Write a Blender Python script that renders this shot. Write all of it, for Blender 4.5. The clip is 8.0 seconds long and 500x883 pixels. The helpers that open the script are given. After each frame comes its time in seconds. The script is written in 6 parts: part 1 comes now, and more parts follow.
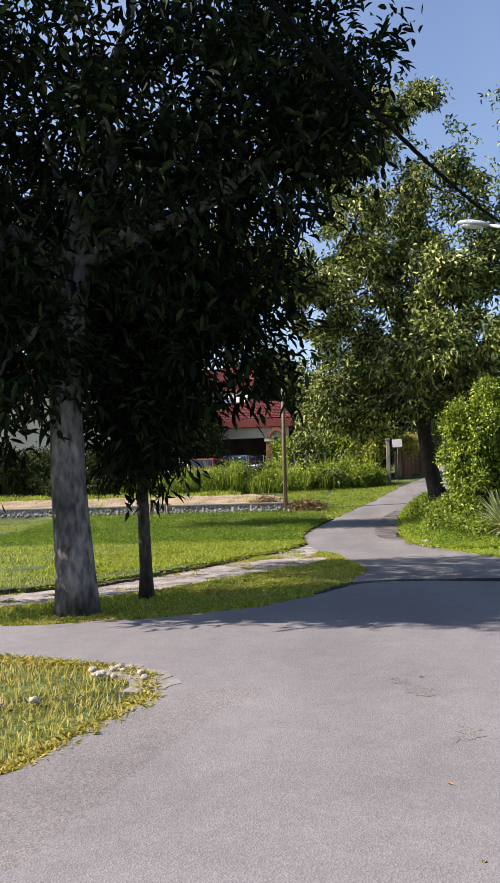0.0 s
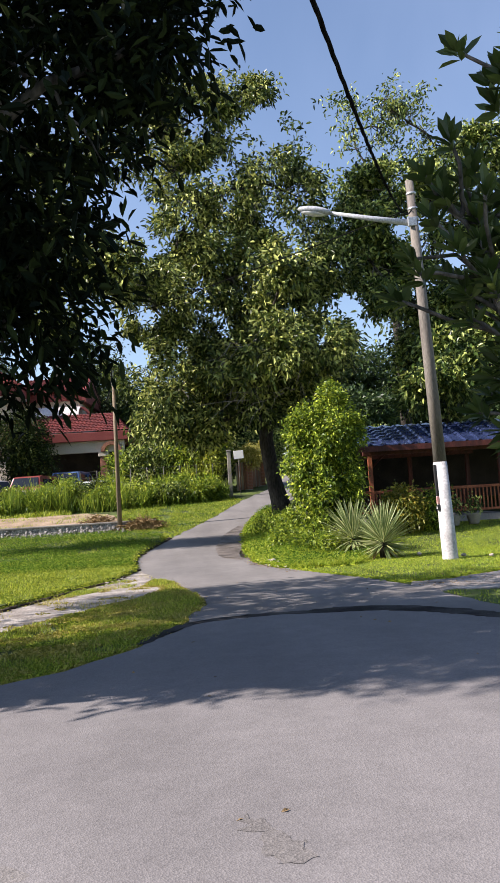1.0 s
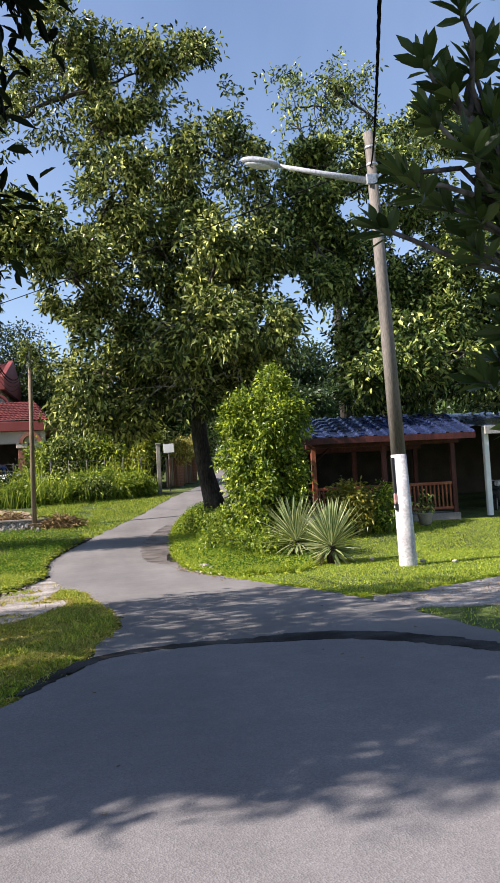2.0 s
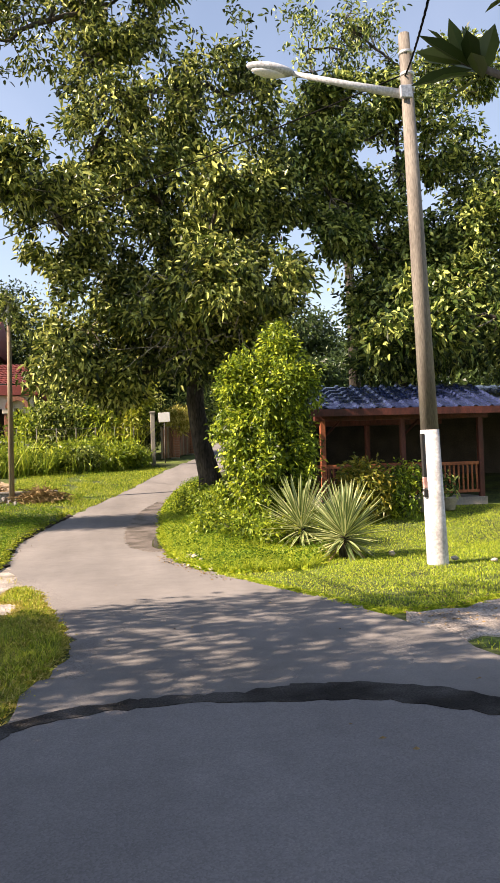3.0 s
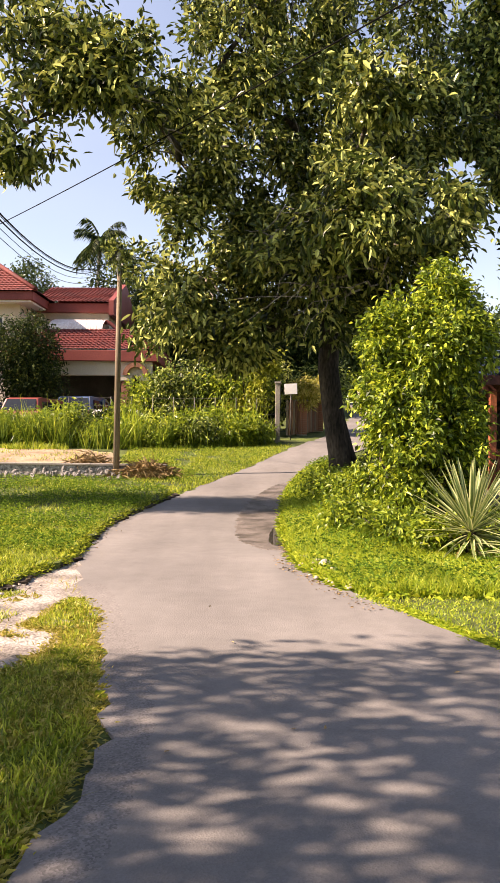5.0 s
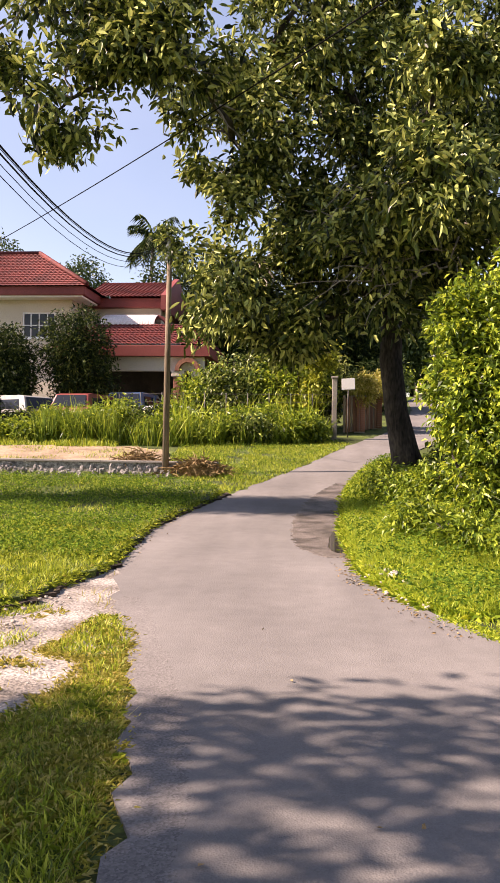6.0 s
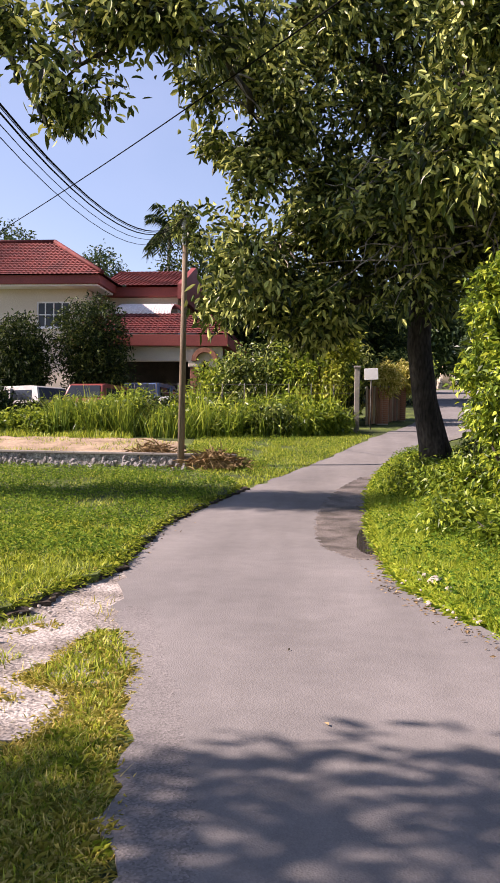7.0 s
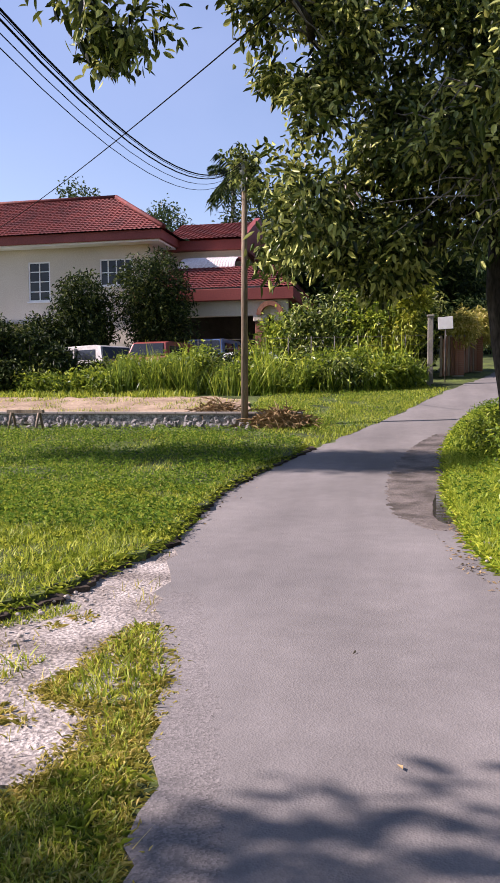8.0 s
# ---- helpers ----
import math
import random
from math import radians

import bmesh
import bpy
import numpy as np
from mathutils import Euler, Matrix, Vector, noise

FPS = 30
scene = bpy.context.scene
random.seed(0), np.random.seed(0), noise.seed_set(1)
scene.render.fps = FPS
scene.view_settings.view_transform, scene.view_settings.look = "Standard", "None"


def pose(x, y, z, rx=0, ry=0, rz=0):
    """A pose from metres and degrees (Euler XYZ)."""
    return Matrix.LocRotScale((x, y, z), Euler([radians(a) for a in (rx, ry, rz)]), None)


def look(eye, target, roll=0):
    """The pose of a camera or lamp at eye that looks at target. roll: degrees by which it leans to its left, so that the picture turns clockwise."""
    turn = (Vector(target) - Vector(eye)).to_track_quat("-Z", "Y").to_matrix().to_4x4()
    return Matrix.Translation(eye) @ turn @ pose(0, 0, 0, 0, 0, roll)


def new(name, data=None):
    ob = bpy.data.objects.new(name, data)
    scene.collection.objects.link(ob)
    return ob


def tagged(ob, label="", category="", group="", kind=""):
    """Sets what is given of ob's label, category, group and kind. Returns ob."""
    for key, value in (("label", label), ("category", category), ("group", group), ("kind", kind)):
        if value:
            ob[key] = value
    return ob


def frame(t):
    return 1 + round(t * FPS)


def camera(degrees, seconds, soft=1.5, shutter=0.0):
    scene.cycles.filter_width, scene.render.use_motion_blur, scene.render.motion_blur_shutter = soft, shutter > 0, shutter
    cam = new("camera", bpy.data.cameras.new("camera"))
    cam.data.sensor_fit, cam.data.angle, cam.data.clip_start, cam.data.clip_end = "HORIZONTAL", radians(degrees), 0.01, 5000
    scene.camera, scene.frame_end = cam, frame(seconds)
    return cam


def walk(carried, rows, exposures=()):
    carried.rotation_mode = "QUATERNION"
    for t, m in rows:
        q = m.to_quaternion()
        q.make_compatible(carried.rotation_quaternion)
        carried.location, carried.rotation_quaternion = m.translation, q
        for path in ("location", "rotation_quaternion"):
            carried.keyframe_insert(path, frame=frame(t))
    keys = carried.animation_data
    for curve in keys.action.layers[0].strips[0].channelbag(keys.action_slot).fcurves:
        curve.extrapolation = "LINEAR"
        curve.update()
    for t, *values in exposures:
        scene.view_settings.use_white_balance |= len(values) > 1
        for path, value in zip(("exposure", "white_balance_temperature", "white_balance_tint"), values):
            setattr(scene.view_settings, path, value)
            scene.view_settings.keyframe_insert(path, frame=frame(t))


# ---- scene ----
from mathutils.geometry import delaunay_2d_cdt

cam = camera(36.0, 8.0)
PATH = [
    (0, (3.053, 5.755, 1.482), (2.749, 7.728, 1.606), -1.6),
    (0.5, (3.089, 6.853, 1.509), (3.089, 8.848, 1.641), -2.5),
    (1, (3.126, 8.073, 1.515), (3.231, 10.066, 1.659), -3.6),
    (1.5, (3.202, 9.191, 1.52), (3.328, 11.182, 1.666), -3.9),
    (2, (3.253, 10.385, 1.471), (3.534, 12.361, 1.6), -3.0),
    (3.5, (3.755, 13.814, 1.633), (3.98, 15.801, 1.662), -0.3),
    (4, (3.77, 14.674, 1.624), (3.877, 16.671, 1.646), 0.6),
    (5.5, (3.693, 16.907, 1.435), (3.574, 18.903, 1.439), 0.8),
    (6, (3.645, 17.393, 1.432), (3.454, 19.384, 1.435), 0.9),
    (6.5, (3.578, 17.93, 1.407), (3.377, 19.919, 1.378), 0.8),
    (7, (3.52, 18.309, 1.386), (3.283, 20.295, 1.371), 1.0),
    (7.5, (3.488, 18.782, 1.401), (3.134, 20.747, 1.274), 0.4),
    (8, (3.512, 19.124, 1.442), (3.095, 21.076, 1.308), -0.3),
]
walk(cam, [(t, look(eye, target, roll)) for t, eye, target, roll in PATH],
     exposures=[(0.0, 1.02, 6400, 19), (2.2, 1.05, 6350, 18), (3.3, 1.60, 8150, 22), (4.2, 1.60, 8150, 22), (5.5, 1.48, 8000, 30), (6.5, 1.27, 7150, 31), (7.3, 1.10, 6700, 31), (8.0, 0.98, 6400, 31)])

# ---- light ----
SUN_FROM = Vector((-0.78, -0.14, 0.62)).normalized()
world = bpy.data.worlds.new("sky")
scene.world = world
world.use_nodes = True
sky = world.node_tree.nodes.new("ShaderNodeTexSky")
sky.sky_type, sky.sun_disc = "NISHITA", False
sky.sun_elevation = math.asin(SUN_FROM.z)
sky.sun_rotation = math.atan2(SUN_FROM.x, SUN_FROM.y)
sky.air_density, sky.dust_density, sky.ozone_density = 1.15, 0.40, 1.7
back = world.node_tree.nodes["Background"]
# thin high haze, the same all round
haze_at, haze = world.node_tree.nodes.new("ShaderNodeTexCoord"), world.node_tree.nodes.new("ShaderNodeTexNoise")
haze.inputs["Scale"].default_value, haze.inputs["Detail"].default_value, haze.inputs["Distortion"].default_value = 2.2, 5, 0.4
haze_ramp, haze_mix = world.node_tree.nodes.new("ShaderNodeMapRange"), world.node_tree.nodes.new("ShaderNodeMix")
haze_ramp.inputs["From Min"].default_value, haze_ramp.inputs["From Max"].default_value = 0.42, 0.78
haze_ramp.inputs["To Min"].default_value, haze_ramp.inputs["To Max"].default_value = 0.02, 0.42
haze_mix.data_type = "RGBA"
haze_mix.inputs["B"].default_value = (2.9, 3.8, 5.4, 1)
world.node_tree.links.new(haze_at.outputs["Generated"], haze.inputs["Vector"])
world.node_tree.links.new(haze.outputs[0], haze_ramp.inputs[0])
world.node_tree.links.new(haze_ramp.outputs[0], haze_mix.inputs["Factor"])
world.node_tree.links.new(sky.outputs[0], haze_mix.inputs["A"])
world.node_tree.links.new(haze_mix.outputs["Result"], back.inputs[0])
back.inputs[1].default_value = 0.09
sun = new("sun", bpy.data.lights.new("sun", "SUN"))
sun.data.energy, sun.data.angle, sun.data.color = 5.0, radians(0.55), (1.0, 0.93, 0.82)
sun.matrix_world = look(SUN_FROM * 80, (0, 0, 0))


# ---- materials ----
def nodes_of(name):
    m = bpy.data.materials.new(name)
    m.use_nodes = True
    return m, m.node_tree.nodes, m.node_tree.links, m.node_tree.nodes["Principled BSDF"]


def surface(name, a, b, scale=2.0, fine=40.0, rough=0.8, bump=0.15, metal=0.0, fine_amount=0.35, spec=0.3, c=None, island=0.0, stretch=None):
    """Two tones mixed by a broad noise, broken by a fine grain, with a relief from the grain."""
    m, n, l, p = nodes_of(name)
    co = n.new("ShaderNodeTexCoord")
    src = co.outputs["Object"]
    if stretch:
        mp = n.new("ShaderNodeMapping")
        mp.inputs["Scale"].default_value = stretch
        l.new(src, mp.inputs[0])
        src = mp.outputs[0]
    big, small = n.new("ShaderNodeTexNoise"), n.new("ShaderNodeTexNoise")
    for t, sc, d in ((big, scale, 5), (small, fine, 4)):
        t.inputs["Scale"].default_value, t.inputs["Detail"].default_value = sc, d
        l.new(src, t.inputs["Vector"])
    ramp = n.new("ShaderNodeValToRGB")
    ramp.color_ramp.elements[0].position, ramp.color_ramp.elements[1].position = 0.36, 0.64
    ramp.color_ramp.elements[0].color, ramp.color_ramp.elements[1].color = (*a, 1), (*b, 1)
    if c:
        e = ramp.color_ramp.elements.new(0.5)
        e.color = (*c, 1)
    l.new(big.outputs[0], ramp.inputs[0])
    mix = n.new("ShaderNodeMix")
    mix.data_type, mix.blend_type = "RGBA", "OVERLAY"
    mix.inputs["Factor"].default_value = fine_amount
    l.new(ramp.outputs[0], mix.inputs["A"])
    fr = n.new("ShaderNodeValToRGB")
    fr.color_ramp.elements[0].position, fr.color_ramp.elements[1].position = 0.3, 0.7
    l.new(small.outputs[0], fr.inputs[0])
    l.new(fr.outputs[0], mix.inputs["B"])
    out = mix.outputs["Result"]
    if island:
        geo, hsv, mr = n.new("ShaderNodeNewGeometry"), n.new("ShaderNodeHueSaturation"), n.new("ShaderNodeMapRange")
        mr.inputs["To Min"].default_value, mr.inputs["To Max"].default_value = 1 - island, 1 + island
        l.new(geo.outputs["Random Per Island"], mr.inputs[0])
        l.new(mr.outputs[0], hsv.inputs["Value"])
        l.new(out, hsv.inputs["Color"])
        out = hsv.outputs[0]
    l.new(out, p.inputs["Base Color"])
    p.inputs["Roughness"].default_value, p.inputs["Metallic"].default_value = rough, metal
    p.inputs["Specular IOR Level"].default_value = spec
    if bump:
        bn = n.new("ShaderNodeBump")
        bn.inputs["Strength"].default_value, bn.inputs["Distance"].default_value = bump, 0.02
        l.new(small.outputs[0], bn.inputs["Height"])
        l.new(bn.outputs[0], p.inputs["Normal"])
    return m


def leafy(name, dark, mid, light, through_light=0.3, rough=0.42, gloss=0.35, middle=0.6):
    """Leaves: a tone for each leaf, some light let through."""
    m, n, l, p = nodes_of(name)
    geo, ramp = n.new("ShaderNodeNewGeometry"), n.new("ShaderNodeValToRGB")
    ramp.color_ramp.elements[0].color, ramp.color_ramp.elements[1].color = (*dark, 1), (*light, 1)
    e = ramp.color_ramp.elements.new(middle)
    e.color = (*mid, 1)
    l.new(geo.outputs["Random Per Island"], ramp.inputs[0])
    l.new(ramp.outputs[0], p.inputs["Base Color"])
    p.inputs["Roughness"].default_value, p.inputs["Specular IOR Level"].default_value = rough, gloss
    tr, mx = n.new("ShaderNodeBsdfTranslucent"), n.new("ShaderNodeMixShader")
    hs = n.new("ShaderNodeHueSaturation")
    hs.inputs["Value"].default_value, hs.inputs["Hue"].default_value = 1.5, 0.48
    l.new(ramp.outputs[0], hs.inputs["Color"])
    l.new(hs.outputs[0], tr.inputs[0])
    mx.inputs[0].default_value = through_light
    l.new(p.outputs[0], mx.inputs[1])
    l.new(tr.outputs[0], mx.inputs[2])
    l.new(mx.outputs[0], n["Material Output"].inputs[0])
    return m


def asphalt(name, a, b, streak=0.5, pale=0.5, rough=0.9):
    """Worn road surface: broad patches, lengthwise wear, middling blotches and pale stone grains in a dark binder."""
    m, n, l, p = nodes_of(name)
    co = n.new("ShaderNodeTexCoord").outputs["Object"]

    def field(scale, detail, stretch=None):
        t, src = n.new("ShaderNodeTexNoise"), co
        if stretch:
            mp = n.new("ShaderNodeMapping")
            mp.inputs["Scale"].default_value = stretch
            l.new(co, mp.inputs[0])
            src = mp.outputs[0]
        t.inputs["Scale"].default_value, t.inputs["Detail"].default_value = scale, detail
        l.new(src, t.inputs["Vector"])
        return t.outputs[0]

    def blend(mode, amount, x, y):
        k = n.new("ShaderNodeMix")
        k.data_type, k.blend_type = "RGBA", mode
        k.inputs["Factor"].default_value = amount
        l.new(x, k.inputs["A"])
        l.new(y, k.inputs["B"])
        return k.outputs["Result"]

    def ramp(src, lo, hi, c0=(0, 0, 0), c1=(1, 1, 1)):
        k = n.new("ShaderNodeValToRGB")
        k.color_ramp.elements[0].position, k.color_ramp.elements[1].position = lo, hi
        k.color_ramp.elements[0].color, k.color_ramp.elements[1].color = (*c0, 1), (*c1, 1)
        l.new(src, k.inputs[0])
        return k.outputs[0]

    col = ramp(field(0.5, 6), 0.34, 0.66, a, b)
    col = blend("OVERLAY", streak, col, ramp(field(0.9, 4, (1.7, 0.22, 1)), 0.25, 0.75, (0.32, 0.32, 0.32), (0.66, 0.66, 0.66)))
    col = blend("OVERLAY", 0.16, col, ramp(field(5, 6), 0.3, 0.7, (0.3, 0.3, 0.3), (0.7, 0.7, 0.7)))
    grain = n.new("ShaderNodeTexVoronoi")
    grain.inputs["Scale"].default_value = 105
    l.new(co, grain.inputs["Vector"])
    col = blend("OVERLAY", pale, col, ramp(grain.outputs["Color"], 0.1, 0.95, (0.22, 0.22, 0.22), (0.86, 0.85, 0.84)))
    l.new(col, p.inputs["Base Color"])
    p.inputs["Roughness"].default_value, p.inputs["Specular IOR Level"].default_value = rough, 0.15
    bn = n.new("ShaderNodeBump")
    bn.inputs["Strength"].default_value, bn.inputs["Distance"].default_value = 0.22, 0.012
    l.new(grain.outputs["Distance"], bn.inputs["Height"])
    l.new(bn.outputs[0], p.inputs["Normal"])
    return m


ASPHALT = asphalt("asphalt", (0.170, 0.160, 0.158), (0.206, 0.194, 0.191), 0.2, 0.28)
ASPHALT_OLD = asphalt("worn_asphalt", (0.155, 0.146, 0.139), (0.203, 0.190, 0.180), 0.45, 0.14)
WET = surface("damp_silt", (0.064, 0.054, 0.044), (0.170, 0.146, 0.128), 2.6, 45, 0.65, 0.6, fine_amount=0.5)
TAR = surface("tar_seam", (0.018, 0.017, 0.017), (0.068, 0.064, 0.062), 2.2, 70, 0.85, 0.7, fine_amount=0.5, spec=0.1)
GRAVEL = surface("pale_gravel", (0.180, 0.156, 0.135), (0.385, 0.348, 0.312), 2.4, 46, 0.95, 0.9, fine_amount=0.6)
SOIL = surface("grassy_soil", (0.035, 0.048, 0.013), (0.10, 0.135, 0.026), 1.1, 18, 0.95, 0.9, fine_amount=0.6, c=(0.062, 0.084, 0.019))
DIRT = surface("bare_dirt", (0.216, 0.152, 0.096), (0.368, 0.276, 0.188), 0.9, 12, 0.95, 0.6, fine_amount=0.35)
RUBBLE = surface("rubble", (0.13, 0.12, 0.11), (0.42, 0.40, 0.37), 9, 35, 0.95, 1.0, fine_amount=0.6)
CONCRETE = surface("concrete", (0.204, 0.187, 0.166), (0.306, 0.281, 0.246), 1.2, 25, 0.85, 0.25, fine_amount=0.2)
BARK = surface("bark", (0.02, 0.017, 0.014), (0.065, 0.055, 0.045), 3, 22, 0.95, 1.0, fine_amount=0.6, stretch=(1, 1, 0.3))
BARK_PALE = surface("pale_bark", (0.15, 0.13, 0.115), (0.30, 0.27, 0.24), 3, 16, 0.95, 1.0, fine_amount=0.6, stretch=(1, 1, 0.35))
BARK_GREY = surface("grey_bark", (0.06, 0.056, 0.052), (0.15, 0.14, 0.13), 3, 14, 0.95, 1.0, fine_amount=0.7, stretch=(1, 1, 0.4))
WORN = asphalt("ravelled_asphalt", (0.145, 0.135, 0.129), (0.196, 0.183, 0.174), 0.3, 0.5, 0.95)
TIMBER = surface("weathered_timber", (0.14, 0.105, 0.07), (0.26, 0.205, 0.145), 2, 30, 0.85, 0.5, stretch=(4, 4, 0.25))
TIMBER_RED = surface("red_brown_timber", (0.13, 0.06, 0.035), (0.25, 0.125, 0.07), 2, 30, 0.85, 0.5, stretch=(4, 4, 0.25))
WHITEWASH = surface("whitewash", (0.36, 0.35, 0.35), (0.52, 0.51, 0.50), 3, 25, 0.85, 0.2, fine_amount=0.25)
POST_GREY = surface("weathered_post_concrete", (0.117, 0.104, 0.090), (0.216, 0.194, 0.167), 1.4, 30, 0.9, 0.3, fine_amount=0.35, stretch=(3, 3, 0.4))
CREAM = surface("cream_plaster", (0.561, 0.489, 0.391), (0.629, 0.557, 0.459), 0.5, 20, 0.9, 0.1, fine_amount=0.12)
TERRACOTTA = surface("red_roof_tile", (0.085, 0.017, 0.015), (0.162, 0.031, 0.024), 1.5, 12, 0.75, 0.2, fine_amount=0.4)
FASCIA = surface("red_fascia_paint", (0.200, 0.044, 0.038), (0.255, 0.061, 0.051), 0.8, 20, 0.6, 0.05, fine_amount=0.15)
BRICK = surface("red_brick", (0.24, 0.10, 0.065), (0.36, 0.17, 0.11), 5, 30, 0.9, 0.4)
# Deep shade of porch and carport, put into the wall colour.
SHADED_WALL = surface("wall_in_shade", (0.022, 0.017, 0.014), (0.045, 0.034, 0.028), 2, 25, 0.7, 0.2)
# Hut timber in two copies: maroon darkened for shade, orange for sun.
MAROON_SHADED = surface("shaded_maroon_timber", (0.05, 0.014, 0.011), (0.10, 0.027, 0.02), 2, 25, 0.6, 0.2, stretch=(3, 3, 0.5))
TIMBER_SUNLIT = surface("sunlit_orange_timber", (0.22, 0.065, 0.03), (0.32, 0.105, 0.045), 2, 25, 0.6, 0.2)
STEEL_BLUE = surface("blue_metal_sheet", (0.016, 0.024, 0.065), (0.035, 0.05, 0.12), 1, 20, 0.22, 0.05, metal=0.2, spec=0.6)
GALV = surface("galvanised_steel", (0.42, 0.43, 0.44), (0.55, 0.56, 0.57), 2, 30, 0.45, 0.08, metal=0.7)
LAMP_GREY = surface("grey_lamp_paint", (0.38, 0.40, 0.43), (0.48, 0.50, 0.53), 2, 30, 0.45, 0.05)
LENS = surface("lamp_lens", (0.62, 0.64, 0.66), (0.72, 0.74, 0.76), 2, 30, 0.25, 0.0)
RUBBER = surface("black_rubber", (0.012, 0.012, 0.012), (0.025, 0.025, 0.025), 3, 30, 0.8, 0.1)
BLACK_CABLE = surface("black_cable", (0.004, 0.004, 0.004), (0.008, 0.008, 0.008), 3, 30, 0.9, 0.1, spec=0.05)
WHITE_PAINT = surface("white_paint", (0.72, 0.72, 0.71), (0.82, 0.82, 0.81), 1, 20, 0.5, 0.02, fine_amount=0.1)
# White car paint toned down for the trees' shade over the vans.
SHADED_WHITE = surface("shaded_white_car_paint", (0.280, 0.273, 0.259), (0.392, 0.385, 0.371), 2, 20, 0.4, 0.02, fine_amount=0.2)
RED_PAINT = surface("red_car_paint", (0.19, 0.04, 0.035), (0.25, 0.055, 0.045), 1, 20, 0.3, 0.0, fine_amount=0.05)
BLUE_PAINT = surface("blue_car_paint", (0.06, 0.12, 0.26), (0.09, 0.16, 0.32), 1, 20, 0.3, 0.0, fine_amount=0.05)
SILVER = surface("silver_car_paint", (0.5, 0.52, 0.53), (0.58, 0.60, 0.61), 1, 20, 0.3, 0.0, metal=0.4, fine_amount=0.05)
GLASS = surface("dark_window_glass", (0.012, 0.015, 0.02), (0.022, 0.027, 0.034), 1, 10, 0.08, 0.0, spec=0.3, fine_amount=0.05)
AWNING = surface("pale_awning", (0.62, 0.55, 0.52), (0.72, 0.66, 0.63), 1, 15, 0.6, 0.05)
GREY_WALL = surface("grey_plaster", (0.30, 0.28, 0.26), (0.40, 0.38, 0.35), 0.8, 20, 0.9, 0.2)
STRAW = surface("dry_cuttings", (0.20, 0.13, 0.06), (0.34, 0.24, 0.12), 6, 30, 0.95, 0.6)
STONE = surface("pale_stone", (0.30, 0.26, 0.22), (0.46, 0.41, 0.35), 8, 30, 0.9, 0.5, island=0.2)
TRIM_RED = surface("red_plate", (0.42, 0.20, 0.18), (0.5, 0.28, 0.25), 2, 20, 0.5, 0.0)
BLACK_PAINT = surface("black_paint", (0.014, 0.014, 0.015), (0.03, 0.03, 0.03), 2, 30, 0.6, 0.05)
WATER = surface("puddle_water", (0.03, 0.028, 0.024), (0.05, 0.045, 0.04), 2, 10, 0.03, 0.0, spec=0.8, fine_amount=0.1)

# Near black: the roadside crowns' own shade is put into their leaves.
LEAF_SHADED = leafy("shade_dark_leaf", (0.004, 0.008, 0.004), (0.008, 0.014, 0.006), (0.03, 0.045, 0.014), 0.08, 0.6, 0.06)
# Next three: random near-black to pale tones carry crown shade and sunlit leaves.
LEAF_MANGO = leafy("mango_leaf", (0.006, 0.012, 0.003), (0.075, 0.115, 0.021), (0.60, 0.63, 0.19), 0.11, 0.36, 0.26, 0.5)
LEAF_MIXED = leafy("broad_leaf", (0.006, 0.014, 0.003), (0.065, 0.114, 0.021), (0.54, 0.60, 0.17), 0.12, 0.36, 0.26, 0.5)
LEAF_BUSH = leafy("bright_leaf", (0.016, 0.038, 0.005), (0.15, 0.24, 0.020), (0.55, 0.63, 0.07), 0.24)
LEAF_YELLOW = leafy("yellow_green_leaf", (0.08, 0.11, 0.012), (0.26, 0.31, 0.03), (0.55, 0.55, 0.08), 0.3)
LEAF_CROTON = leafy("yellow_leaf", (0.06, 0.10, 0.015), (0.20, 0.21, 0.03), (0.42, 0.34, 0.05), 0.35)
LEAF_WEED = leafy("weed_leaf", (0.04, 0.085, 0.010), (0.18, 0.265, 0.024), (0.38, 0.45, 0.05), 0.32)
LEAF_LAWN = leafy("lawn_weed_leaf", (0.035, 0.085, 0.010), (0.10, 0.19, 0.020), (0.22, 0.32, 0.035), 0.35, 0.7, 0.08)
LEAF_PLUM = leafy("thick_leaf", (0.022, 0.042, 0.010), (0.05, 0.085, 0.02), (0.11, 0.15, 0.035), 0.3, 0.4)
LEAF_AGAVE = leafy("agave_leaf", (0.05, 0.09, 0.03), (0.14, 0.21, 0.07), (0.28, 0.35, 0.13), 0.15, 0.45)
LEAF_AGAVE_RIM = leafy("agave_leaf_rim", (0.26, 0.30, 0.12), (0.44, 0.46, 0.22), (0.64, 0.62, 0.36), 0.15, 0.45)
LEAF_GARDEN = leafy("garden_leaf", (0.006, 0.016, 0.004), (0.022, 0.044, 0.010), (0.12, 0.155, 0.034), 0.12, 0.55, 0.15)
LEAF_FAR = leafy("far_leaf", (0.022, 0.042, 0.016), (0.045, 0.08, 0.024), (0.09, 0.14, 0.036), 0.2)
BLADE = leafy("grass_blade", (0.06, 0.10, 0.010), (0.25, 0.34, 0.026), (0.52, 0.54, 0.08), 0.36, 0.5)
BLADE_DRY = leafy("dry_grass_blade", (0.15, 0.155, 0.022), (0.37, 0.35, 0.06), (0.60, 0.52, 0.19), 0.38, 0.55)
BLADE_REED = leafy("reed_blade", (0.045, 0.09, 0.012), (0.14, 0.225, 0.022), (0.32, 0.39, 0.05), 0.3, 0.5)
BLADE_TALL = leafy("tall_grass_blade", (0.11, 0.20, 0.016), (0.29, 0.385, 0.028), (0.54, 0.57, 0.08), 0.38, 0.5)


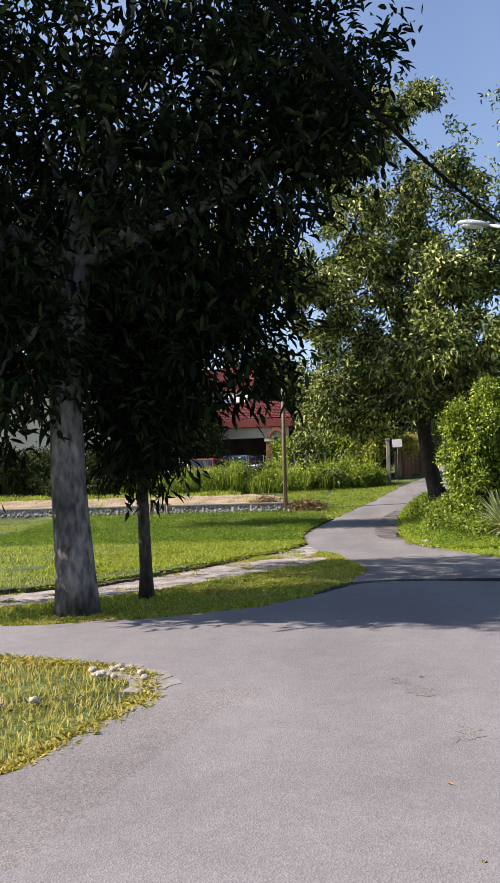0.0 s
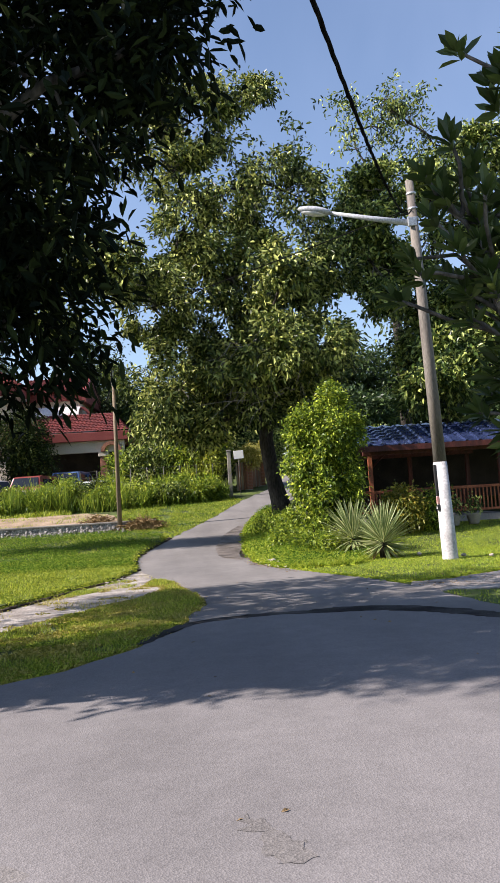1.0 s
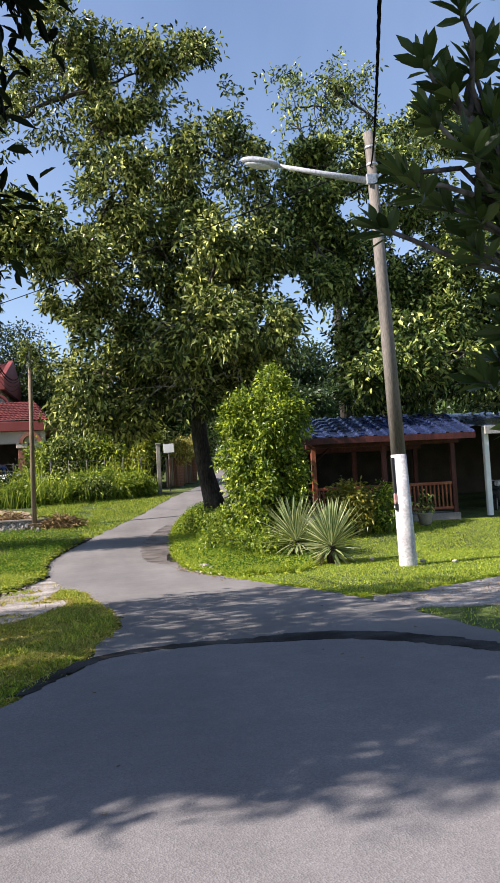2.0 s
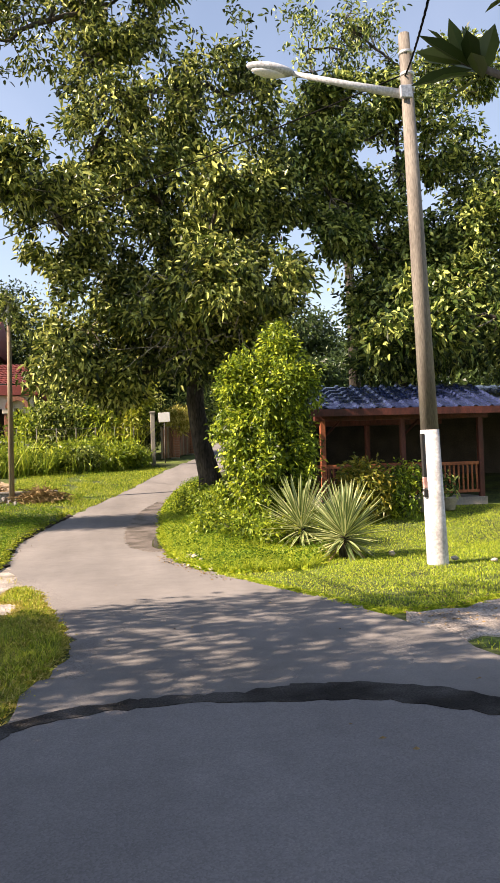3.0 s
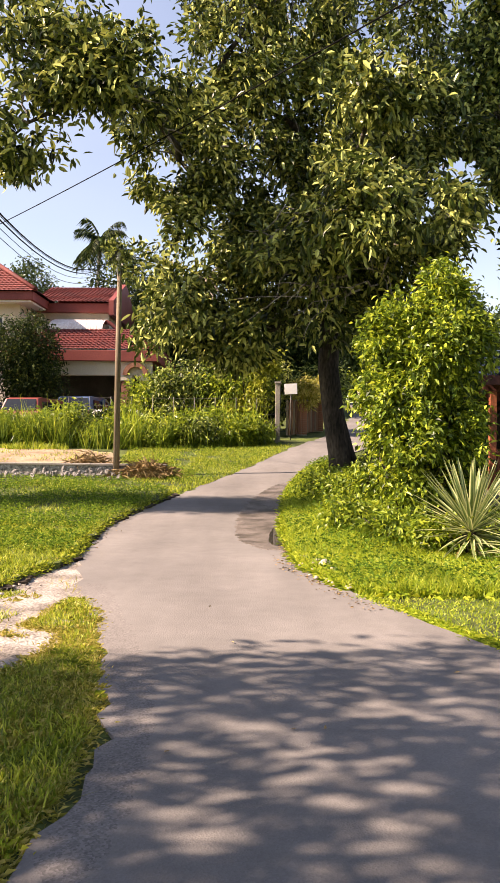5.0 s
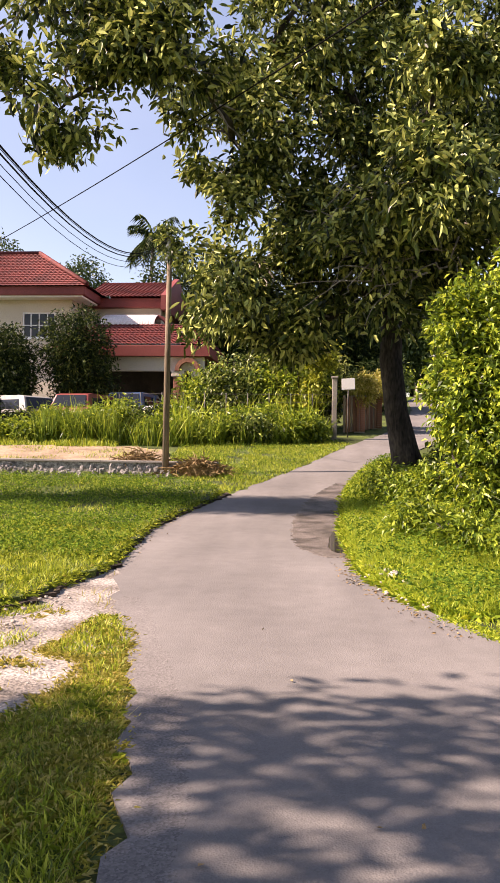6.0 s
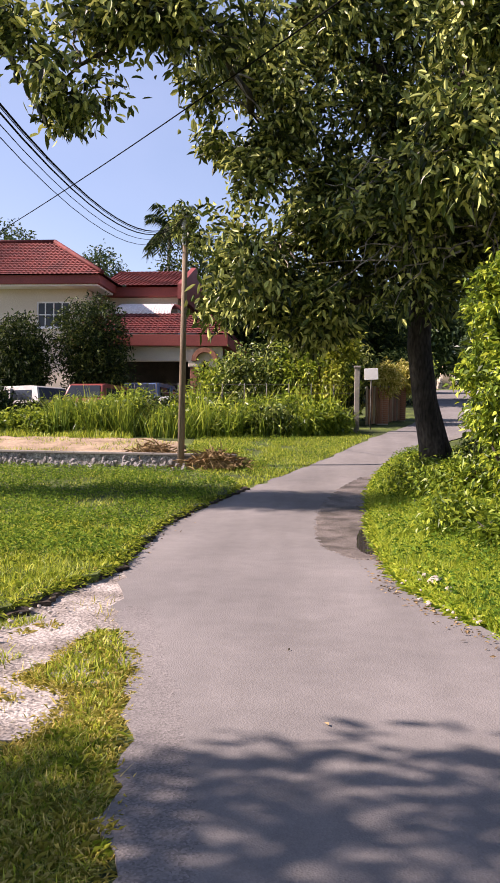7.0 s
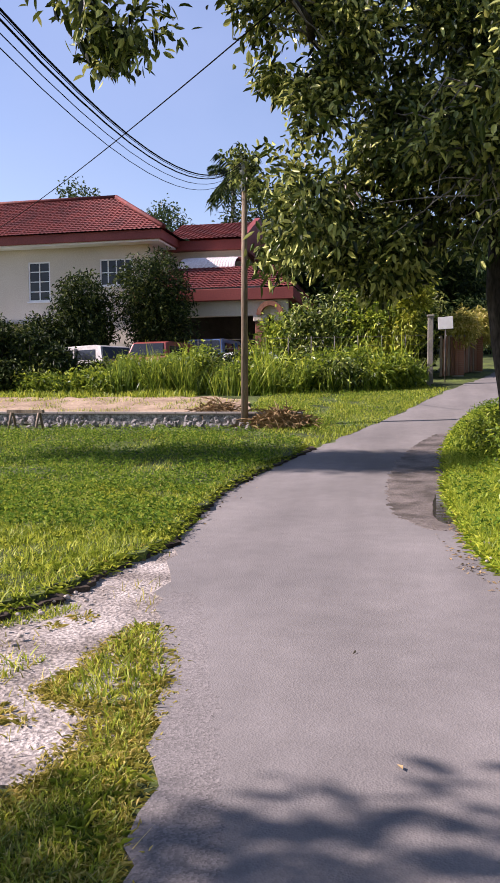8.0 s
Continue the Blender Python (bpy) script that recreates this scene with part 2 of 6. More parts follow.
# ---- building helpers ----
def fast_mesh(name, verts, faces):
    verts, faces = np.asarray(verts, np.float32), np.asarray(faces, np.int32)
    k = faces.shape[1]
    me = bpy.data.meshes.new(name)
    me.vertices.add(len(verts))
    me.vertices.foreach_set("co", verts.ravel())
    me.loops.add(faces.size)
    me.loops.foreach_set("vertex_index", faces.ravel())
    me.polygons.add(len(faces))
    me.polygons.foreach_set("loop_start", np.arange(0, faces.size, k, dtype=np.int32))
    me.update(calc_edges=True)
    return me


def under(ob, parent):
    if parent:
        ob.parent = parent
    return ob


def mesh_ob(name, me, material, parent=None, label="", smooth=False):
    me.materials.append(material)
    me.polygons.foreach_set("use_smooth", np.full(len(me.polygons), smooth))
    ob = under(new(name, me), parent)
    return tagged(ob, label) if label else ob


def part(name, bm, material, parent=None, label="", smooth=False):
    bmesh.ops.recalc_face_normals(bm, faces=bm.faces)
    me = bpy.data.meshes.new(name)
    bm.to_mesh(me)
    bm.free()
    return mesh_ob(name, me, material, parent, label, smooth)


def thing(name, label, category, at=(0, 0, 0), turn=0.0, group="", kind=""):
    ob = new(name)
    ob.empty_display_size = 0.2
    ob.matrix_world = pose(*at, 0, 0, turn)
    return tagged(ob, label, category, group, kind)


def box(bm, x0, x1, y0, y1, z0, z1, bevel=0.0):
    r = bmesh.ops.create_cube(bm, size=1.0, matrix=Matrix.LocRotScale(((x0 + x1) / 2, (y0 + y1) / 2, (z0 + z1) / 2), None, (x1 - x0, y1 - y0, z1 - z0)))
    if bevel:
        edges = {e for v in r["verts"] for e in v.link_edges}
        bmesh.ops.bevel(bm, geom=list(edges), offset=bevel, segments=2, affect="EDGES", profile=0.5)
    return bm


def a_box(*a, bevel=0.0):
    return box(bmesh.new(), *a, bevel=bevel)


def tube_arrays(points, radii, sides=8):
    """Rings along a line, closed at both ends by a point."""
    pts = [Vector(p) for p in points]
    verts, faces = [], []
    ref = Vector((0.31, 0.95, 0.05))
    for i, p in enumerate(pts):
        d = (pts[min(i + 1, len(pts) - 1)] - pts[max(i - 1, 0)]).normalized()
        u = d.cross(ref if abs(d.dot(ref)) < 0.95 else Vector((1, 0, 0))).normalized()
        v = d.cross(u)
        for k in range(sides):
            a = 2 * math.pi * k / sides
            verts.append(p + (u * math.cos(a) + v * math.sin(a)) * radii[i])
    for i in range(len(pts) - 1):
        for k in range(sides):
            a, b = i * sides + k, i * sides + (k + 1) % sides
            faces += [(a, b, b + sides), (a, b + sides, a + sides)]
    n = len(verts)
    verts += [pts[0], pts[-1]]
    for k in range(sides):
        faces.append((n, (k + 1) % sides, k))
        faces.append((n + 1, n - sides + k, n - sides + (k + 1) % sides))
    return [tuple(v) for v in verts], faces


def tubes(name, lines, material, parent=None, label="", sides=8):
    verts, faces = [], []
    for points, radii in lines:
        v, f = tube_arrays(points, radii, sides)
        o = len(verts)
        verts += v
        faces += [tuple(i + o for i in q) for q in f]
    return mesh_ob(name, fast_mesh(name, verts, faces), material, parent, label, True)


def unit(a):
    return a / np.maximum(np.linalg.norm(a, axis=1, keepdims=True), 1e-6)


def leaf_mesh(name, at, way, length, width, rng, droop=0.15, fold=0.25, oval=False):
    """Leaves folded along the midrib; oval ones have a blunt outline."""
    n = len(at)
    ln = (length * rng.uniform(0.65, 1.25, n))[:, None]
    wd = (width * rng.uniform(0.7, 1.2, n))[:, None]
    a = unit(way)
    s = unit(np.cross(a, rng.normal(size=(n, 3)) * 0.6 + np.array([0, 0, 1.0])))
    nn = np.cross(s, a)
    down = np.array([0, 0, 1.0]) * ln * droop
    if oval:
        q1, q2 = at + a * ln * 0.28 - down * 0.1, at + a * ln * 0.66 - down * 0.45
        edge = nn * wd * fold
        v = np.stack([at, q1 + s * wd * 0.42 + edge, q2 + s * wd * 0.46 + edge, at + a * ln - down, q2 - s * wd * 0.46 + edge, q1 - s * wd * 0.42 + edge], 1).reshape(-1, 3)
        i = np.arange(n)[:, None] * 6
        return fast_mesh(name, v, np.concatenate([i + np.array([q]) for q in ((0, 1, 2), (0, 2, 3), (0, 3, 4), (0, 4, 5))]))
    mid = at + a * ln * 0.45
    v = np.stack([at, mid + s * wd / 2 + nn * wd * fold, at + a * ln - np.array([0, 0, 1.0]) * ln * droop, mid - s * wd / 2 + nn * wd * fold], 1).reshape(-1, 3)
    i = np.arange(n)[:, None] * 4
    f = np.concatenate([i + np.array([[0, 1, 2]]), i + np.array([[0, 2, 3]])])
    return fast_mesh(name, v, f)


def crown_points(lobes, rng, per=11, spread=0.22, shell=2.2, lump=0.55, cut=-0.18, sub=0):
    """Leaf bases and directions in clumps inside lobes, thinned by a noise so that gaps open."""
    at, way = [], []
    for cx, cy, cz, rx, ry, rz, count in lobes:
        c, r = np.array([cx, cy, cz]), np.array([rx, ry, rz])
        d = unit(rng.normal(size=(count, 3)))
        rad = rng.uniform(0, 1, count) ** (1 / shell)
        if sub:
            hub = c + unit(rng.normal(size=(sub, 3))) * r * rng.uniform(0.4, 0.85, (sub, 1))
            size = r * rng.uniform(0.26, 0.5, (sub, 1))
            k = rng.integers(sub, size=count)
            p = hub[k] + d * size[k] * rad[:, None]
            d = unit(d + unit(p - c) * 0.6)
        else:
            p = c + d * r * rad[:, None]
        keep = np.array([noise.noise(Vector(q) * lump) for q in p]) > cut
        p, d = p[keep], d[keep]
        m = len(p)
        k = np.repeat(np.arange(m), per)
        at.append(p[k] + rng.normal(size=(m * per, 3)) * spread * np.array([1, 1, 0.8]))
        way.append(d[k] * 0.55 + rng.normal(size=(m * per, 3)) * 0.7 + np.array([0, 0, -0.25]))
    return np.concatenate(at), np.concatenate(way)


def bent(a, b, rng, n=6, wob=0.08, sag=0.0):
    a, b = Vector(a), Vector(b)
    d = (b - a).length
    out = []
    for i in range(n + 1):
        t = i / n
        w = math.sin(math.pi * t) * wob * d
        out.append(a.lerp(b, t) + Vector((rng.normal() * w * 0.5, rng.normal() * w * 0.5, rng.normal() * w * 0.3 - sag * math.sin(math.pi * t))))
    return out


def tree(name, label, trunk_line, trunk_radii, lobes, seed, leaf=(0.22, 0.06), leaf_mat=None, bark=None, per=11, spread=0.22, cut=-0.18, lump=0.55, twigs=60, category="tree", shell=2.2, twig_mat=None, sub=0, oval=False):
    rng = np.random.default_rng(seed)
    ob = thing(name, label, category)
    tubes("trunk", [(trunk_line, trunk_radii)], bark or BARK, ob, sides=14)
    at, way = crown_points(lobes, rng, per, spread, shell, lump, cut, sub)
    top = Vector(trunk_line[-1])
    lines, ends = [], []
    for cx, cy, cz, rx, ry, rz, count in lobes:
        root, r0 = top, trunk_radii[-1] * 0.7
        if ends and (Vector((cx, cy, cz)) - top).length > 5.5:
            root = min((e[-1] for e in ends), key=lambda q: (q - Vector((cx, cy, cz))).length)
            r0 *= 0.5
        line = bent(root, (cx, cy, cz), rng, 6, 0.07)
        lines.append((line, [r0 * (1 - 0.75 * i / 6) for i in range(7)]))
        ends.append(line)
    for line in lines:
        tubes("branch", [line], bark or BARK, ob, sides=7)
    fine = []
    for i in range(twigs):
        line = ends[rng.integers(len(ends))]
        a = line[rng.integers(2, 7)]
        near = at[rng.integers(len(at), size=70)]
        b = near[np.argmin(np.abs(np.linalg.norm(near - np.array(a), axis=1) - 1.0) + rng.uniform(0, 0.5, 70))]
        fine.append((bent(a, b, rng, 5, 0.10), [0.028, 0.024, 0.02, 0.015, 0.01, 0.006]))
    if fine:
        tagged(tubes("twig", fine, twig_mat or bark or BARK, ob, sides=5), kind="stuff")
    mesh_ob("crown", leaf_mesh("crown", at, way, leaf[0], leaf[1], rng, oval=oval), leaf_mat, ob)
    return ob


# ---- ground ----
def ease(t):
    t = np.clip(t, 0, 1)
    return t * t * (3 - 2 * t)


def gz(x, y):
    """Height of the ground: level at the junction, climbing along the lane, with a bank beside it."""
    x, y = np.asarray(x, float), np.asarray(y, float)
    d = np.clip(y - 27, 0, None)
    z = np.where(d < 7.7, 0.0075 * d * d, 0.445 + 0.115 * (d - 7.7))
    z = np.where(d > 43, 4.505 + 1.8 * (1 - np.exp(-np.clip(d - 43, 0, None) / 16)), z)
    bank = ease((x - 4.35) / 1.3) * ease((y - 26.0) / 4.0) * (1 - ease((y - 36.5) / 3)) * 0.38
    return z + bank


def ground_at(x, y):
    return float(gz(x, y))


def inside(px, py, poly):
    hit = np.zeros(len(px), bool)
    x0, y0 = poly[-1]
    for x1, y1 in poly:
        c = (y1 > py) != (y0 > py)
        hit ^= c & (px < (x0 - x1) * (py - y1) / ((y0 - y1) or 1e-9) + x1)
        x0, y0 = x1, y1
    return hit


def rounded(poly, times=2):
    """Cuts the corners of an outline."""
    for _ in range(times):
        out = []
        for i, (x0, y0) in enumerate(poly):
            x1, y1 = poly[(i + 1) % len(poly)]
            out += [(x0 * 0.75 + x1 * 0.25, y0 * 0.75 + y1 * 0.25), (x0 * 0.25 + x1 * 0.75, y0 * 0.25 + y1 * 0.75)]
        poly = out
    return poly


def rough_edge(poly, step=0.25, amount=0.05, seed=1):
    """The outline cut into short pieces and frayed a little."""
    rng = np.random.default_rng(seed)
    out = []
    for i, a in enumerate(poly):
        b = poly[(i + 1) % len(poly)]
        a, b = Vector(a), Vector(b)
        n = max(1, int((b - a).length / step))
        n = min(n, 400)
        for k in range(n):
            p = a.lerp(b, k / n)
            out.append((p.x + rng.normal() * amount, p.y + rng.normal() * amount))
    return out


def drape(name, poly, lift, step, material, label, kind="structure", category="", amount=0.04, seed=1, thick=0.05, edge_step=0.25, inlay=None):
    """A sheet laid on the ground inside an outline, with a skirt for thickness; inlay: an outline inside it with a material of its own."""
    edge = rough_edge(poly, edge_step, amount, seed)
    xs, ys = [p[0] for p in edge], [p[1] for p in edge]
    gx, gy = np.meshgrid(np.arange(min(xs), max(xs), step), np.arange(min(ys), max(ys), step))
    gx, gy = gx.ravel() + 0.013, gy.ravel() + 0.017
    if inlay:
        ix, iy = np.array([p[0] for p in inlay[0]]), np.array([p[1] for p in inlay[0]])
        fx, fy = np.meshgrid(np.arange(ix.min() - 0.1, ix.max() + 0.1, 0.06), np.arange(iy.min() - 0.1, iy.max() + 0.1, 0.06))
        jit = np.random.default_rng(seed).uniform(-0.02, 0.02, (2, fx.size))
        gx, gy = np.concatenate([gx, fx.ravel() + jit[0]]), np.concatenate([gy, fy.ravel() + jit[1]])
    ok = inside(gx, gy, edge)
    co = [Vector(p) for p in edge] + [Vector((a, b)) for a, b in zip(gx[ok], gy[ok])]
    n = len(edge)
    v2, _, faces, _, _, _ = delaunay_2d_cdt(co, [(i, (i + 1) % n) for i in range(n)], [], 1, 1e-4)
    v2 = np.array([(v.x, v.y) for v in v2])
    z = gz(v2[:, 0], v2[:, 1]) + lift
    tri = [tuple(f) for f in faces]
    count = {}
    for f in tri:
        for i in range(3):
            e = (f[i], f[(i + 1) % 3])
            count[e] = count.get(e, 0) + 1
    rim = [e for e in count if (e[1], e[0]) not in count] if thick else []
    verts = np.column_stack([v2, z])
    low = {}
    extra = []
    for e in rim:
        for i in e:
            if i not in low:
                low[i] = len(verts) + len(extra)
                extra.append((v2[i, 0], v2[i, 1], z[i] - thick))
    for a, b in rim:
        tri += [(b, a, low[a]), (b, low[a], low[b])]
    me = fast_mesh(name, np.concatenate([verts, np.array(extra).reshape(-1, 3)]), tri)
    ob = mesh_ob(name, me, material, None, "", False)
    if inlay:
        me.materials.append(inlay[1])
        mid = np.array([v2[list(f)].mean(axis=0) for f in faces])
        index = np.zeros(len(me.polygons), np.int32)
        index[: len(mid)] = inside(mid[:, 0], mid[:, 1], inlay[0])
        me.polygons.foreach_set("material_index", index)
    return tagged(ob, label, category, "", kind)


def spaced(stops):
    out = []
    for a, b, s in stops:
        out += list(np.arange(a, b, s))
    return np.array(out + [stops[-1][1]])


def build_ground():
    xs = spaced([(-700, -60, 40), (-60, -16, 2), (-16, 18, 0.4), (18, 60, 2), (60, 700, 40)])
    ys = spaced([(-300, -20, 20), (-20, 8, 1.5), (8, 48, 0.4), (48, 110, 2), (110, 900, 40)])
    gx, gy = np.meshgrid(xs, ys)
    z = gz(gx, gy)
    near = (np.abs(gx) < 17) & (gy > 6) & (gy < 50)
    lump = np.array([noise.noise(Vector((a * 0.9, b * 0.9, 0.3))) for a, b in zip(gx.ravel(), gy.ravel())]).reshape(gx.shape)
    z = z - 0.02 + np.where(near, np.minimum(lump, 0) * 0.03, 0)
    v = np.column_stack([gx.ravel(), gy.ravel(), z.ravel()])
    w = len(xs)
    i = (np.arange(len(ys) - 1)[:, None] * w + np.arange(w - 1)[None, :]).ravel()
    f = np.column_stack([i, i + 1, i + 1 + w, i + w])
    ob = mesh_ob("ground", fast_mesh("ground", v, f), SOIL, None, "", True)
    tagged(ob, "grassy green soil climbing gently away from the junction", "ground", "", "structure")


build_ground()

LANE = rounded([(2.6, 16.6), (2.78, 18.4), (2.9, 19.1), (2.94, 19.7), (2.86, 20.4), (2.74, 21.0), (2.58, 21.6), (2.4, 22.3), (2.24, 22.9), (1.97, 23.5), (1.74, 24.2), (1.52, 25.2), (1.3, 26.2), (1.06, 28), (0.93, 29.5),
        (1.18, 31.6), (1.67, 33.7), (3.05, 37.7), (4.6, 43.4), (6.08, 47.2), (7.2, 52.3), (8.5, 60), (9.3, 73), (12.5, 73), (11.6, 60), (10.2, 52), (8.6, 46.5),
        (6.6, 42), (5.2, 39), (4.35, 36), (4.05, 33.5), (3.95, 30), (3.97, 28.6), (4.1, 26), (4.3, 25.2), (4.65, 23.9), (5.04, 23), (5.57, 21.75), (6.02, 20.56), (6.35, 19.3), (6.6, 17.2), (6.7, 16.2)])
MAIN = rounded([(-0.2, -16), (0.0, 2), (0.35, 6.5), (1.06, 9.7), (1.45, 11.1), (1.3, 11.9), (0.79, 12.25), (-0.39, 12.54), (-4, 13), (-30, 14.5), (-30, 16.2), (-4, 14.5), (-1.1, 13.95),
        (0.06, 14.4), (1.27, 15), (2.26, 16.3), (2.68, 17.6), (3.0, 17.9), (3.7, 18.06), (4.5, 18.04), (5.3, 17.9), (6.3, 16.9), (6.9, 15.5), (7.4, 12), (7.8, 3), (7.8, -16)])
EDGE = rounded([(0.32, 6.5), (0.7, 8.2), (1.06, 9.7), (1.45, 11.05), (1.9, 11.5), (2.35, 11.55), (2.0, 10.9), (1.85, 10.2), (1.7, 9.2), (1.45, 8.0), (1.2, 6.5)])
SHOULDER = rounded([(2.26, 22.75), (2.58, 21.6), (2.75, 21.0), (2.88, 20.4), (2.95, 19.7), (2.92, 18.8), (3.14, 18.7), (3.2, 19.8), (3.08, 20.8), (2.84, 21.8), (2.48, 22.9), (2.02, 24.4), (1.75, 24.3), (2.0, 23.4)])
drape("lane", LANE, 0.0, 0.5, ASPHALT_OLD, "pale worn asphalt lane with ravelled frayed edges", category="lane", seed=3, inlay=(SHOULDER, WORN))
drape("road", MAIN, 0.008, 0.6, ASPHALT, "grey coarse asphalt road with a ravelled patched edge", category="road", seed=4, inlay=(EDGE, WORN))
SEAM = rounded([(2.3, 16.5), (2.6, 17.3), (2.95, 17.8), (3.7, 17.98), (4.3, 17.86), (5.0, 17.8), (5.5, 17.5), (6.2, 16.7), (6.7, 15.6), (6.85, 15.7), (6.4, 16.9), (5.7, 17.85), (5.2, 18.12), (4.7, 18.2), (4.2, 18.1), (3.7, 18.13), (2.9, 17.98), (2.5, 17.5), (2.18, 16.6)])
drape("seam", SEAM, 0.014, 0.3, TAR, "dark ragged tar seam along the asphalt patch", category="road seam", amount=0.022, seed=5, thick=0.012, edge_step=0.06)
GRAVEL_LEFT = rounded([(-12, 14.6), (-4, 14.75), (-1.6, 15.3), (0.0, 17.0), (1.45, 20.0), (2.02, 20.9), (2.18, 21.6), (2.2, 22.2), (2.26, 22.6), (2.5, 23.0), (2.0, 24.4), (1.5, 25.8), (1.12, 25.6), (0.75, 23.9), (0.0, 21.0), (-1.4, 17.6), (-4, 15.9), (-12, 15.6)])
drape("gravel_strip", GRAVEL_LEFT, -0.006, 0.4, GRAVEL, "pale gravel track beside the lane mouth", category="gravel", amount=0.08, seed=6, thick=0.03)
GRAVEL_RIGHT = rounded([(6.3, 19.2), (6.1, 20.5), (7.0, 20.6), (8.6, 21.6), (14, 22.6), (22, 23), (22, 20.4), (12, 19.6), (8.0, 19.0)])
drape("gravel_apron", GRAVEL_RIGHT, -0.006, 0.5, GRAVEL, "pale sandy gravel apron beside the lawn", category="gravel", amount=0.10, seed=7, thick=0.03)
CRACKED = [(3.19, 11.88), (3.34, 11.67), (3.44, 11.5), (3.44, 11.37), (3.33, 11.32), (3.25, 11.57)]
drape("road_scar", CRACKED, 0.0105, 0.1, WORN, "short ravelled crack in the asphalt", category="crack", amount=0.02, seed=23, thick=0.0, edge_step=0.03)
CHIPPED = [(3.52, 10.66), (3.65, 10.65), (3.62, 10.4), (3.5, 10.37)]
drape("road_scar", CHIPPED, 0.0105, 0.1, WORN, "chipped patch of coarse asphalt", category="chipped patch", amount=0.03, seed=24, thick=0.0, edge_step=0.04)
SAND = rounded([(0.7, 12.05), (0.95, 12.25), (1.25, 12.0), (1.5, 11.75), (1.5, 11.5), (1.3, 11.3), (1.15, 11.6), (0.95, 11.85)])
drape("sand_patch", SAND, 0.012, 0.2, CONCRETE, "pale gritty sand at the road corner", category="sand", amount=0.05, seed=15, thick=0.03, edge_step=0.12)
FIELD_LEFT = rounded([(-12, 15.6), (-4, 15.9), (-1.4, 17.6), (0.0, 21.0), (0.72, 23.2), (1.02, 23.85), (1.12, 25.0), (1.26, 25.9), (1.1, 26.8), (0.98, 28), (0.88, 29.5), (1.12, 31.6), (1.6, 33.7), (0.6, 34.8), (-1.0, 35.2), (-14, 35.0)])
drape("turf", FIELD_LEFT, 0.07, 0.5, SOIL, "raised turf with a crumbling dark edge beside the lane", category="turf", amount=0.07, seed=12, thick=0.12, edge_step=0.14)
EARTH = surface("dark_bare_earth", (0.022, 0.016, 0.011), (0.07, 0.052, 0.036), 3.0, 30, 0.95, 0.9, fine_amount=0.6)
LIP = [(-1.4, 17.6), (0.0, 21.0), (0.72, 23.2), (1.02, 23.85), (1.12, 25.0), (1.26, 25.9), (1.1, 26.8), (0.98, 28.0), (0.88, 29.5), (1.12, 31.6), (1.6, 33.7)]
drape("turf_edge", LIP + [(x + 0.09, y - 0.05) for x, y in LIP[::-1]], 0.03, 0.3, EARTH, "crumbling dark earth at the turf's edge", category="earth", amount=0.035, seed=26, thick=0.06, edge_step=0.07)
DIRT_PAD = rounded([(-30, 36.75), (-9, 36.75), (-1.5, 36.8), (-0.6, 38.0), (-1.2, 41.2), (-6, 41.3), (-30, 40.8)])
drape("dirt_yard", DIRT_PAD, 0.05, 0.5, DIRT, "bare sandy orange dirt yard behind a low wall", category="dirt", amount=0.12, seed=8, thick=0.04)
SILT = rounded([(3.5, 27.5), (3.25, 28.2), (3.12, 30.5), (3.2, 32.0), (3.5, 34.0), (4.0, 35.5), (4.22, 35.3), (4.05, 33.0), (3.95, 30.2), (3.95, 28.6), (4.05, 27.2), (3.8, 27.0)])
drape("silt", SILT, 0.006, 0.3, WET, "damp brown silt along the lane's edge", category="silt", amount=0.03, seed=9, thick=0.008, edge_step=0.05)
PUDDLE = rounded([(3.76, 27.7), (3.72, 28.3), (3.78, 29.4), (3.86, 29.8), (3.91, 28.9), (3.96, 27.9), (3.9, 27.4)])
drape("puddle", PUDDLE, 0.010, 0.2, WATER, "shallow muddy puddle reflecting the sky", category="puddle", amount=0.008, seed=10, thick=0.01, edge_step=0.12)


